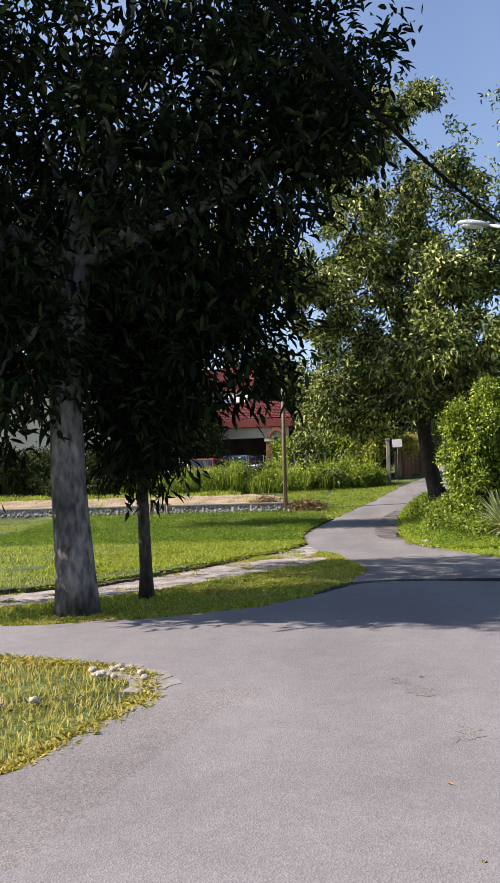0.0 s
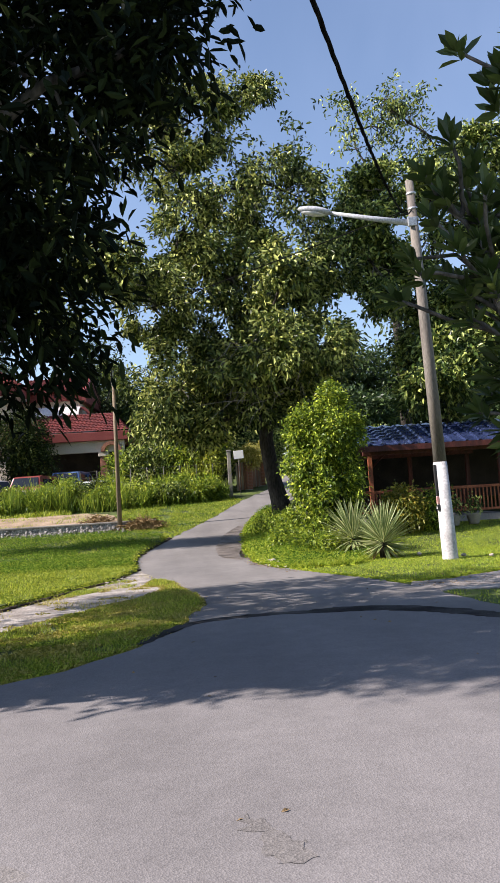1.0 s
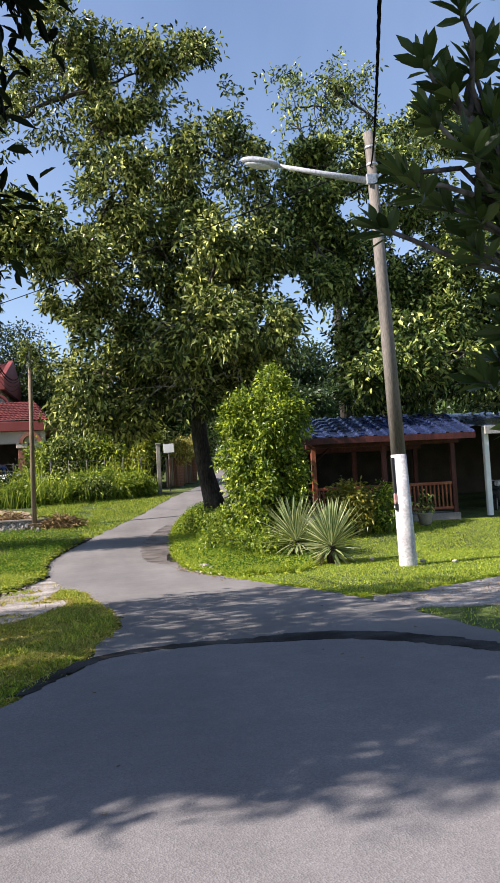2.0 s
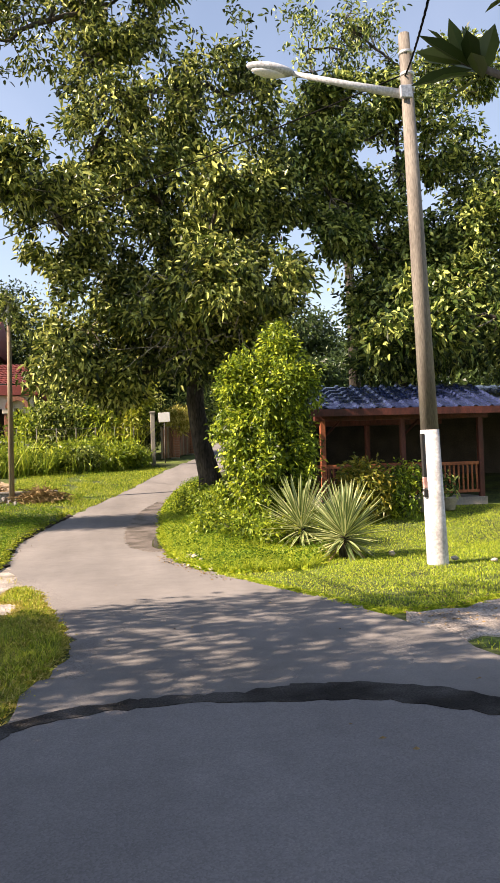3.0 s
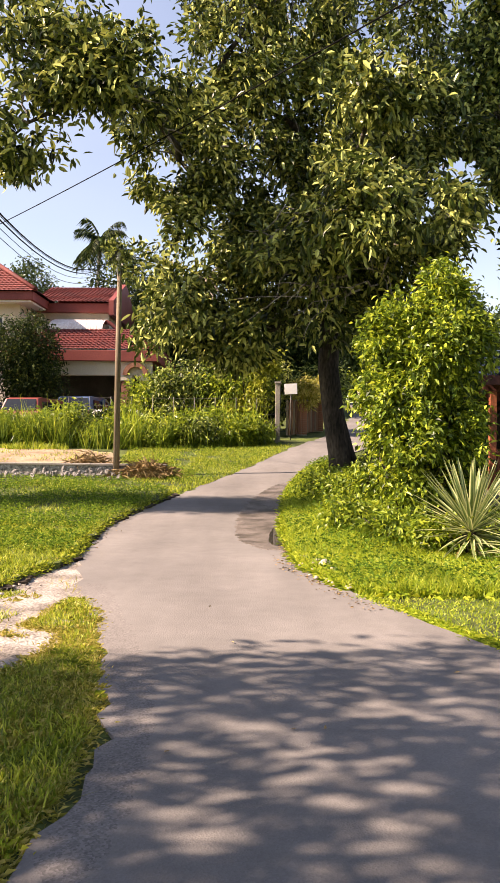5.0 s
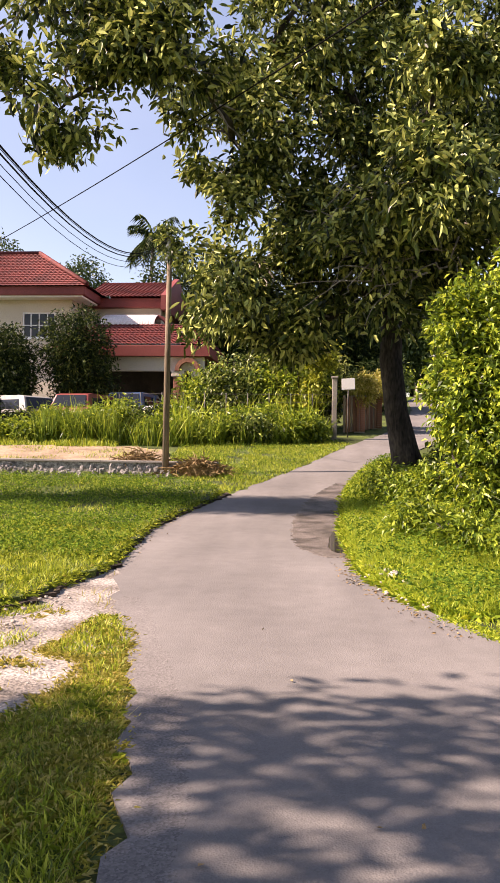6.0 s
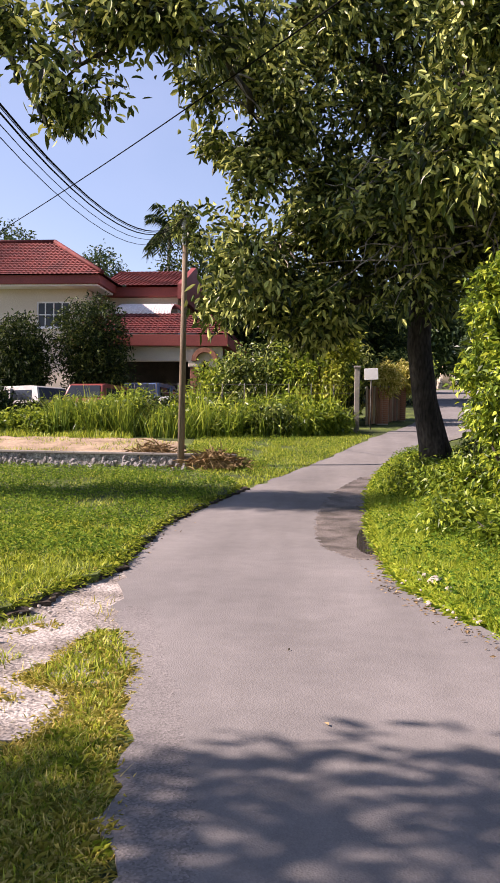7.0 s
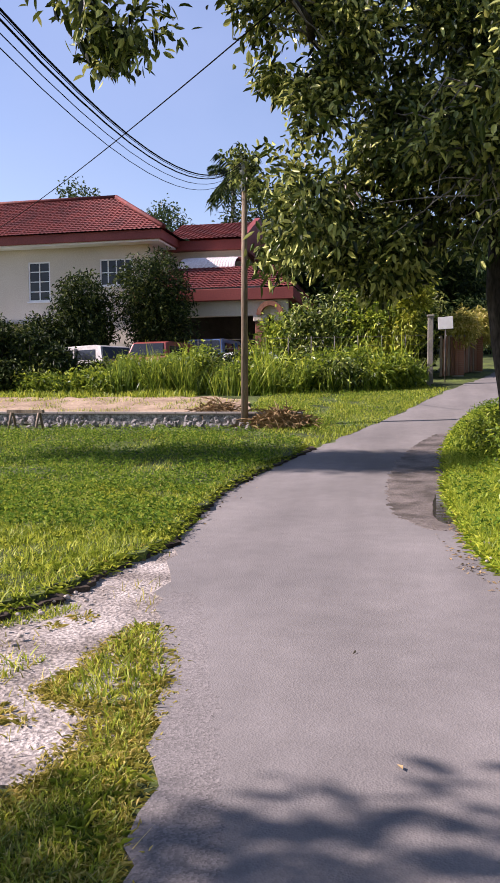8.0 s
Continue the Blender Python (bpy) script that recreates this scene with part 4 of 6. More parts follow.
# ---- poles, lamp and cables ----
def street_lamp(x, y):
    ob = thing("street_lamp", "leaning grey concrete lamp post with a whitewashed foot", "street lamp", (x, y, ground_at(x, y)))
    ob.matrix_world = pose(x, y, ground_at(x, y), 0, -1.6, 0)
    tubes("post", [([(0, 0, 1.98), (-0.003, 0, 4.5), (-0.012, 0, 8.05)], [0.133, 0.118, 0.085])], POST_GREY, ob, sides=20)
    tubes("foot", [([(0, 0, -0.1), (0, 0, 0.02), (0, 0, 2.0)], [0.168, 0.162, 0.139])], WHITEWASH, ob, "chalky whitewashed foot", sides=20)
    part("plate", a_box(-0.168, -0.12, -0.09, -0.02, 1.30, 1.95, bevel=0.008), BLACK_PAINT, ob, "black painted plate")
    part("plate", a_box(-0.172, -0.12, -0.092, -0.022, 1.13, 1.29, bevel=0.008), TRIM_RED, ob, "faded red and white plate")
    bm = a_box(-0.18, -0.12, -0.10, -0.03, 1.0, 1.12, bevel=0.01)
    part("number_box", bm, BLACK_PAINT, ob, "small black box")
    part("bar", a_box(-0.186, -0.178, -0.09, -0.05, 1.04, 1.08), WHITE_PAINT, ob)
    for z in (7.2, 7.42, 7.75):
        tubes("clamp", [([(0, 0, z - 0.025), (0, 0, z + 0.025)], [0.108, 0.108])], GALV, ob, sides=16)
    tubes("arm", [([(-0.05, 0, 7.12), (-0.9, 0.15, 7.34), (-1.72, 0.3, 7.58)], [0.072, 0.055, 0.036])], LAMP_GREY, ob, sides=10)
    part("arm_bracket", a_box(-0.16, 0.03, -0.12, -0.05, 7.02, 7.22, bevel=0.015), GALV, ob, "galvanised arm bracket")
    bm = bmesh.new()
    bmesh.ops.create_uvsphere(bm, u_segments=20, v_segments=10, radius=1, matrix=Matrix.LocRotScale((-2.04, 0.36, 7.67), Euler((0, radians(14), radians(-10))), (0.38, 0.15, 0.09)))
    head = part("lamp_head", bm, LAMP_GREY, ob, "rounded grey lamp head", True)
    bm = bmesh.new()
    bmesh.ops.create_uvsphere(bm, u_segments=16, v_segments=8, radius=1, matrix=Matrix.LocRotScale((-2.07, 0.365, 7.63), Euler((0, radians(14), radians(-10))), (0.28, 0.12, 0.075)))
    part("lens", bm, LENS, head, "clear lamp lens", True)
    return ob


LAMP = (7.95, 23.9)
POLE = (-0.3, 36.4)
street_lamp(*LAMP)


def timber_pole(x, y, h):
    ob = thing("utility_pole", "slim weathered timber utility pole on the verge", "utility pole", (x, y, ground_at(x, y)))
    tubes("post", [([(0, 0, -0.2), (0.01, 0, h * 0.5), (0.03, 0, h)], [0.085, 0.072, 0.058])], TIMBER, ob, sides=14)
    for k, z in enumerate((h - 0.15, h - 0.45, h - 0.75)):
        tubes("insulator", [([(-0.02, -0.16, z), (-0.02, -0.06, z)], [0.035, 0.03])], WHITE_PAINT, ob, sides=8)
    part("bracket", a_box(-0.03, 0.06, -0.115, -0.07, h - 0.85, h - 0.05, bevel=0.006), GALV, ob)
    return ob


timber_pole(*POLE, 6.1)
bush("pole_vine", "leafy dark vine clinging round the pole's top", [(POLE[0] - 0.05, POLE[1], ground_at(*POLE) + 5.8, 0.3, 0.3, 0.4, 50), (POLE[0] + 0.25, POLE[1], ground_at(*POLE) + 5.4, 0.25, 0.25, 0.3, 26)],
     91, (0.17, 0.065), LEAF_MIXED, per=9, spread=0.12, stems=0, category="vine", stem_top=0.2)


def cable(name, a, b, sag, r, label, material=None, n=24):
    a, b = Vector(a), Vector(b)
    pts = [a.lerp(b, i / n) - Vector((0, 0, sag * 4 * (i / n) * (1 - i / n))) for i in range(n + 1)]
    ob = tubes(name, [(pts, [r] * (n + 1))], material or BLACK_CABLE, None, sides=6)
    return tagged(ob, label, "cable", "overhead cables")


def twisted_cable(a, b, sag, r):
    a, b = Vector(a), Vector(b)
    ob = thing("aerial_cable", "thick black twisted aerial cable from the lamp post", "cable", group="overhead cables")
    n = 260
    for k in range(3):
        pts = []
        for i in range(n + 1):
            t = i / n
            p = a.lerp(b, t) - Vector((0, 0, sag * 4 * t * (1 - t)))
            w = t * 190 + k * 2.094
            pts.append(p + Vector((math.cos(w) * r, 0.3 * math.sin(w) * r, math.sin(w) * r)))
        tubes("strand", [(pts, [r * 0.95] * (n + 1))], BLACK_CABLE, ob, sides=5)


top = ground_at(*POLE)
twisted_cable((LAMP[0] - 0.24, LAMP[1], 7.4), (-0.5, -2.0, 3.0), 1.65, 0.0075)
timber_pole(-0.6, -2.0, 3.3)
PT = (POLE[0], POLE[1] - 0.12, top + 5.9)
for k, (dz, sg, rr) in enumerate(((0.0, 1.42, 0.009), (-0.03, 1.46, 0.008), (-0.06, 1.38, 0.004), (-0.10, 1.48, 0.004), (-0.15, 1.53, 0.004))):
    cable("overhead_cable", (PT[0], PT[1], PT[2] + dz), (1.5, 17.4, 4.45 + dz), sg, rr, "black overhead cable running to the timber pole")
cable("service_wire", (LAMP[0] - 0.2, LAMP[1], 7.45), (-16.0, 51.72, 8.45), 0.4, 0.013, "thin dark service wire from lamp post to house", BLACK_CABLE)


# ---- low wall, rubble, posts ----
def low_wall():
    ob = thing("low_wall", "low rubble wall with a pale concrete coping", "wall", kind="structure")
    bm = bmesh.new()
    rng = np.random.default_rng(8)
    x = -30.0
    xs = []
    while x < 0.4:
        xs.append(x)
        x += 1.0
    for a in xs:
        z = ground_at(a, 36.65)
        box(bm, a, a + 1.0, 36.56, 36.80, z - 0.2, z + 0.20)
    part("core", bm, RUBBLE, ob)
    bm = bmesh.new()
    for a in xs:
        z = ground_at(a, 36.65)
        box(bm, a, a + 0.995, 36.52, 36.84, z + 0.20, z + 0.26, bevel=0.012)
    part("coping", bm, CONCRETE, ob, "pale concrete coping")
    base = bmesh.new()
    bmesh.ops.create_icosphere(base, subdivisions=1, radius=0.5)
    for v in base.verts:
        v.co *= 1 + 0.25 * noise.noise(v.co * 3)
    me = bpy.data.meshes.new("stone")
    base.to_mesh(me)
    base.free()
    me.materials.append(RUBBLE)
    for k in range(240):
        s = under(new("stone", me), ob)
        xx = -14 + 14.2 * (k / 240) + rng.normal() * 0.05
        yy = 36.44 - abs(rng.normal()) * 0.35
        s.matrix_basis = Matrix.LocRotScale((xx, yy, ground_at(xx, yy) + 0.02 + rng.uniform(0, 0.14) * max(0.0, 1 - (36.44 - yy) * 3)), Euler(rng.uniform(0, 6, 3)), (rng.uniform(0.08, 0.24), rng.uniform(0.08, 0.2), rng.uniform(0.06, 0.14)))


low_wall()


def sawhorse(x, y):
    ob = thing("trestle", "small rough timber trestle by the low wall", "trestle", (x, y, ground_at(x, y)))
    part("beam", a_box(-0.45, 0.45, -0.05, 0.05, 0.42, 0.5, bevel=0.006), TIMBER, ob)
    for sx in (-0.34, 0.34):
        for sy in (-1, 1):
            tubes("leg", [([(sx, sy * 0.2, 0), (sx, sy * 0.02, 0.45)], [0.03, 0.03])], TIMBER, ob, sides=6)


sawhorse(-5.2, 35.3)


def cuttings(x, y, seed):
    rng = np.random.default_rng(seed)
    ob = thing("cuttings_heap", "heap of dry brown cuttings by the pole", "heap", (x, y, ground_at(x, y)))
    n = 900
    p = rng.normal(size=(n, 3)) * np.array([0.32, 0.22, 0.09])
    p[:, 2] = np.abs(p[:, 2]) + 0.26 * np.exp(-(p[:, 0] / 0.34) ** 2) * rng.uniform(0, 1, n)
    mesh_ob("straw", leaf_mesh("straw", p, rng.normal(size=(n, 3)) * np.array([1, 1, 0.5]), 0.35, 0.03, rng), STRAW, ob)
    bm = bmesh.new()
    bmesh.ops.create_uvsphere(bm, u_segments=14, v_segments=8, radius=1, matrix=Matrix.LocRotScale((0, 0, 0), None, (0.42, 0.3, 0.19)))
    part("heap", bm, STRAW, ob)


cuttings(0.55, 36.3, 3)
cuttings(-1.2, 37.3, 4)


# ---- house with the red roof ----
def roof_sheet(name, a, b, c, d, parent, tile=0.22, row=0.27):
    """Tiled slope between the eave a-b and the ridge d-c, with rolls across and a step at each course."""
    a, b, c, d = (Vector(p) for p in (a, b, c, d))
    along, up = (b - a), ((d + c) / 2 - (a + b) / 2)
    nrm = along.cross(up).normalized()
    if nrm.z < 0:
        nrm = -nrm
    cols, rows = max(12, int(along.length / tile * 6)), max(4, int(up.length / row))
    dirx = along.normalized()
    v, f = [], []
    for j in range(rows * 2):
        t0 = (j + 1) // 2 / rows
        lift = 0.0 if j % 2 else 0.035
        e0, e1 = a.lerp(d, t0), b.lerp(c, t0)
        for i in range(cols + 1):
            p = e0.lerp(e1, i / cols)
            s = (p - a).dot(dirx) / tile
            v.append(tuple(p + nrm * (lift + 0.036 * abs(math.sin(math.pi * s)))))
        if j:
            for i in range(cols):
                o = (j - 1) * (cols + 1) + i
                f.append((o, o + 1, o + cols + 2, o + cols + 1))
    return mesh_ob(name, fast_mesh(name, v, f), TERRACOTTA, parent)


def wall_with(bm, x0, x1, z0, z1, y0, y1, holes):
    xs = sorted({x0, x1, *[h[0] for h in holes], *[h[1] for h in holes]})
    zs = sorted({z0, z1, *[h[2] for h in holes], *[h[3] for h in holes]})
    for a, b in zip(xs, xs[1:]):
        for c, d in zip(zs, zs[1:]):
            if not any(h[0] <= a and b <= h[1] and h[2] <= c and d <= h[3] for h in holes):
                box(bm, a, b, y0, y1, c, d)


def window(parent, x0, x1, z0, z1, y, cols, rows, name="window"):
    w = under(new(name), parent)
    w.empty_display_size = 0.1
    fr = bmesh.new()
    for a, b, c, d in ((x0, x1, z0, z0 + 0.07), (x0, x1, z1 - 0.07, z1), (x0, x0 + 0.07, z0 + 0.07, z1 - 0.07), (x1 - 0.07, x1, z0 + 0.07, z1 - 0.07)):
        box(fr, a, b, y + 0.03, y + 0.12, c, d)
    part("frame", fr, WHITE_PAINT, w, "white window frame")
    bars = bmesh.new()
    for i in range(1, cols):
        xx = x0 + (x1 - x0) * i / cols
        box(bars, xx - 0.025, xx + 0.025, y + 0.04, y + 0.1, z0 + 0.07, z1 - 0.07)
    for i in range(1, rows):
        zz = z0 + (z1 - z0) * i / rows
        box(bars, x0 + 0.07, x1 - 0.07, y + 0.045, y + 0.095, zz - 0.02, zz + 0.02)
    part("glazing_bar", bars, WHITE_PAINT, w)
    for i in range(cols):
        for j in range(rows):
            a, b = x0 + (x1 - x0) * i / cols, x0 + (x1 - x0) * (i + 1) / cols
            c, d = z0 + (z1 - z0) * j / rows, z0 + (z1 - z0) * (j + 1) / rows
            part("pane", a_box(a + 0.02, b - 0.02, y + 0.07, y + 0.08, c + 0.02, d - 0.02), GLASS, w)
    part("sill", a_box(x0 - 0.06, x1 + 0.06, y - 0.06, y + 0.05, z0 - 0.07, z0, bevel=0.01), WHITE_PAINT, w)


def red_house():
    h = thing("house", "two-storey cream house with red tiled hip roofs and porch", "house")
    # main block
    bm = bmesh.new()
    holes = [(-14.15, -13.05, 5.6, 7.42), (-10.6, -9.0, 6.2, 7.42)]
    wall_with(bm, -24.0, -8.2, 1.6, 8.0, 52.5, 52.75, holes)
    box(bm, -8.45, -8.2, 52.75, 60.0, 1.6, 8.0)
    box(bm, -24.0, -23.75, 52.75, 60.0, 1.6, 8.0)
    box(bm, -23.75, -8.45, 59.75, 60.0, 1.6, 8.0)
    part("wall", bm, CREAM, h)
    window(h, -14.15, -13.05, 5.6, 7.42, 52.5, 2, 4)
    window(h, -10.6, -9.0, 6.2, 7.42, 52.5, 4, 2)
    part("ceiling_slab", a_box(-24.6, -7.5, 51.8, 60.6, 8.0, 8.08), WHITE_PAINT, h)
    part("fascia", a_box(-24.7, -7.35, 51.68, 60.7, 8.08, 8.48, bevel=0.02), FASCIA, h, "deep red eaves band")
    e0, e1, e2, e3 = (-24.8, 51.55, 8.45), (-7.2, 51.55, 8.45), (-7.2, 60.8, 8.45), (-24.8, 60.8, 8.45)
    r0, r1 = (-20.6, 56.2, 11.05), (-11.2, 56.2, 11.05)
    roof_sheet("roof", e0, e1, r1, r0, h)
    roof_sheet("roof", e1, e2, r1, r1, h)
    roof_sheet("roof", e2, e3, r0, r1, h)
    roof_sheet("roof", e3, e0, r0, r0, h)
    tubes("ridge_cap", [([e1[:2] + (8.55,), (r1[0], r1[1], 11.12)], [0.11, 0.11]), ([(r0[0], r0[1], 11.12), (r1[0], r1[1], 11.12)], [0.11, 0.11])], TERRACOTTA, h, sides=8)
    # rear wing with a gable
    bm = bmesh.new()
    box(bm, -8.2, -4.4, 54.6, 60.0, 1.6, 8.0)
    part("wall", bm, CREAM, h)
    part("fascia", a_box(-8.2, -4.1, 54.2, 60.2, 7.95, 8.4, bevel=0.02), FASCIA, h)
    roof_sheet("roof", (-8.1, 54.0, 8.4), (-4.3, 54.0, 8.4), (-4.3, 57.2, 9.75), (-8.1, 57.2, 9.75), h)
    roof_sheet("roof", (-4.3, 60.4, 8.4), (-8.1, 60.4, 8.4), (-8.1, 57.2, 9.75), (-4.3, 57.2, 9.75), h)
    bm = bmesh.new()
    prof = [(53.95, 7.8), (60.45, 7.8), (60.45, 8.45), (57.9, 9.65), (57.2, 9.95), (56.5, 9.65), (53.95, 8.5)]
    va = [bm.verts.new((-4.3, y, z)) for y, z in prof]
    vb = [bm.verts.new((-4.05, y, z)) for y, z in prof]
    bm.faces.new(va)
    bm.faces.new(vb[::-1])
    for i in range(len(prof)):
        k = (i + 1) % len(prof)
        bm.faces.new((va[i], vb[i], vb[k], va[k]))
    part("gable", bm, FASCIA, h, "red painted gable end")
    # curved awning over the upper balcony
    v, f = [], []
    for i in range(13):
        a = math.pi * 0.5 * i / 12
        y, z = 54.5 - 1.9 * math.sin(a), 7.55 - 0.75 * (1 - math.cos(a))
        for k in range(41):
            x = -6.9 + 2.6 * k / 40
            v.append((x, y, z + (0.025 if k % 2 else 0)))
        if i:
            for k in range(40):
                o = (i - 1) * 41 + k
                f.append((o, o + 1, o + 42, o + 41))
    mesh_ob("awning", fast_mesh("awning", v, f), AWNING, h, "pale ribbed curved awning")
    bm = bmesh.new()
    for k in range(9):
        a0, a1 = math.pi * k / 9, math.pi * (k + 1) / 9
        for q0, q1 in ((a0, a1),):
            pts = [(-4.35 + 0.42 * math.cos(q0), 6.85 + 0.42 * math.sin(q0)), (-4.35 + 0.42 * math.cos(q1), 6.85 + 0.42 * math.sin(q1)), (-4.35 + 0.6 * math.cos(q1), 6.85 + 0.6 * math.sin(q1)), (-4.35 + 0.6 * math.cos(q0), 6.85 + 0.6 * math.sin(q0))]
            fr = [bm.verts.new((x, 53.4, z)) for x, z in pts]
            bk = [bm.verts.new((x, 53.65, z)) for x, z in pts]
            bm.faces.new(fr)
            bm.faces.new(bk[::-1])
            for i in range(4):
                bm.faces.new((fr[i], bk[i], bk[(i + 1) % 4], fr[(i + 1) % 4]))
    part("arch", bm, FASCIA, h, "red plaster arch")
    # porch
    roof_sheet("roof", (-8.0, 49.7, 5.55), (-1.25, 49.7, 5.55), (-2.35, 52.6, 6.85), (-8.0, 52.6, 6.85), h)
    roof_sheet("roof", (-1.25, 49.7, 5.55), (-1.25, 56.0, 5.55), (-2.35, 54.6, 6.85), (-2.35, 52.6, 6.85), h)
    part("fascia", a_box(-8.1, -1.2, 49.6, 56.0, 5.05, 5.52, bevel=0.02), FASCIA, h)
    part("porch_beam", a_box(-7.9, -1.5, 49.85, 50.2, 4.45, 5.05), CREAM, h, "cream plaster porch beam")
    # Dark sheet for the unlit porch depth, covering the cream wing wall.
    part("porch_back_wall", a_box(-8.0, -1.6, 54.2, 54.4, 1.7, 5.05), SHADED_WALL, h, "near-black back wall with the porch's shade in its colour")
    for x in (-2.6, -1.75):
        c = under(new("column"), h)
        c.empty_display_size = 0.1
        part("shaft", a_box(x - 0.2, x + 0.2, 49.82, 50.22, 1.9, 4.2, bevel=0.015), BRICK, c, "red brick column")
        part("capital", a_box(x - 0.28, x + 0.28, 49.76, 50.28, 4.2, 4.45, bevel=0.03), CREAM, c)
    bm = bmesh.new()
    for k in range(8):
        q0, q1 = math.pi * k / 8, math.pi * (k + 1) / 8
        pts = [(-2.17 + r * math.cos(q), 4.45 + r * math.sin(q)) for r, q in ((0.36, q0), (0.36, q1), (0.55, q1), (0.55, q0))]
        fr = [bm.verts.new((x, 49.6, z)) for x, z in pts]
        bk = [bm.verts.new((x, 49.84, z)) for x, z in pts]
        bm.faces.new(fr)
        bm.faces.new(bk[::-1])
        for i in range(4):
            bm.faces.new((fr[i], bk[i], bk[(i + 1) % 4], fr[(i + 1) % 4]))
    part("arch", bm, BRICK, h, "brick arch between the porch columns")
    part("porch_floor", a_box(-8.0, -1.2, 49.6, 54.7, 1.6, 2.35), CONCRETE, h)
    v, f = [], []
    for k in range(61):
        x = -16.4 + 3.6 * k / 60
        z = 0.03 * math.sin(k * math.pi / 1.5)
        v += [(x, 51.0, 4.45 + z), (x, 52.5, 4.75 + z)]
        if k:
            f.append((2 * k - 2, 2 * k, 2 * k + 1, 2 * k - 1))
    mesh_ob("lean_to_roof", fast_mesh("lean_to_roof", v, f), GALV, h, "grey corrugated lean-to roof")
    for x in (-16.2, -13.0):
        tubes("lean_to_post", [([(x, 51.1, 1.9), (x, 51.1, 4.45)], [0.05, 0.05])], GALV, h, sides=6)


red_house()


# ---- parked cars ----
def loft(profile, half, inset, bm=None):
    """A car shell: side profile extruded across, drawn in towards the roof."""
    bm = bm or bmesh.new()
    sides = []
    for s in (-1, 1):
        sides.append([bm.verts.new((x, s * (half - inset * max(0, z - 0.85)), z)) for x, z in profile])
    bm.faces.new(sides[0])
    bm.faces.new(sides[1][::-1])
    n = len(profile)
    for i in range(n):
        k = (i + 1) % n
        bm.faces.new((sides[0][i], sides[1][i], sides[1][k], sides[0][k]))
    bmesh.ops.bevel(bm, geom=[e for e in bm.edges], offset=0.05, segments=2, affect="EDGES", profile=0.6)
    return bm


def car(label, at, turn, paint, kind, lower=None):
    ob = thing("car", label, "car", at, turn, "cars parked by the house")
    tall = kind == "van"
    roof = 1.60 if tall else 1.42
    prof = [(-2.0, 0.3), (-2.05, 0.75), (-1.95, 1.02), (-1.7, roof - 0.05) if tall else (-1.35, roof - 0.1), (-1.4, roof) if tall else (-1.0, roof), (0.45, roof), (1.0, 1.08), (1.85, 0.92), (2.05, 0.7), (2.05, 0.3)]
    body = part("body", loft(prof, 0.82, 0.22), paint, ob, smooth=False)
    glass_side = [(-1.55, 1.08), (-1.45, roof - 0.16), (0.35, roof - 0.16), (0.78, 1.08)] if tall else [(-1.45, 1.05), (-1.1, roof - 0.15), (0.35, roof - 0.15), (0.8, 1.05)]
    for s in (-1, 1):
        bm = bmesh.new()
        q = [bm.verts.new((x, s * (0.835 - 0.22 * max(0, z - 0.85)), z)) for x, z in glass_side]
        r = [bm.verts.new((x, s * (0.80 - 0.22 * max(0, z - 0.85)), z)) for x, z in glass_side]
        bm.faces.new(q)
        bm.faces.new(r[::-1])
        for i in range(4):
            bm.faces.new((q[i], r[i], r[(i + 1) % 4], q[(i + 1) % 4]))
        part("side_window", bm, GLASS, ob, "dark car glass")
        part("pillar", a_box(-0.35, -0.27, min(s * 0.68, s * 0.82), max(s * 0.68, s * 0.82), 1.05, roof - 0.1), paint, ob)
    for (xa, za), (xb, zb) in (((0.98, 1.12), (0.5, roof - 0.05)), ((-1.93, 1.08), (-1.71, roof - 0.1)) if tall else ((-1.9, 1.06), (-1.4, roof - 0.12))):
        bm = bmesh.new()
        off = 0.03 if xa > 0 else -0.03
        vs = [bm.verts.new((x + off + dx, y, z + 0.02)) for dx in (0, -off * 1.5) for x, z, y in ((xa, za, -0.68), (xa, za, 0.68), (xb, zb, 0.58), (xb, zb, -0.58))]
        bm.faces.new(vs[:4])
        bm.faces.new(vs[4:][::-1])
        for i in range(4):
            bm.faces.new((vs[i], vs[4 + i], vs[4 + (i + 1) % 4], vs[(i + 1) % 4]))
        part("windscreen", bm, GLASS, ob, "dark car glass")
    if lower:
        part("skirt", a_box(-2.075, 2.075, -0.845, 0.845, 0.32, 0.92, bevel=0.05), lower, ob, "contrasting lower panels")
    for x in (-1.3, 1.3):
        for s in (-1, 1):
            w = under(new("wheel"), ob)
            w.empty_display_size = 0.1
            w.matrix_basis = pose(x, s * 0.74, 0.31, 90)
            bm = bmesh.new()
            bmesh.ops.create_cone(bm, cap_ends=True, segments=24, radius1=0.31, radius2=0.31, depth=0.2)
            bmesh.ops.bevel(bm, geom=[e for e in bm.edges if e.calc_face_angle(0) > 1], offset=0.03, segments=2, affect="EDGES")
            part("tyre", bm, RUBBER, w)
            bm = bmesh.new()
            bmesh.ops.create_cone(bm, cap_ends=True, segments=20, radius1=0.19, radius2=0.17, depth=0.215)
            part("rim", bm, GALV, w)
    for s in (-1, 1):
        part("tail_light", a_box(-2.08, -2.0, min(s * 0.6, s * 0.78), max(s * 0.6, s * 0.78), 0.8, 1.0, bevel=0.01), RED_PAINT, ob, "red tail light")
        part("headlight", a_box(1.95, 2.07, min(s * 0.5, s * 0.76), max(s * 0.5, s * 0.76), 0.68, 0.84, bevel=0.01), LENS, ob, "clear headlight")
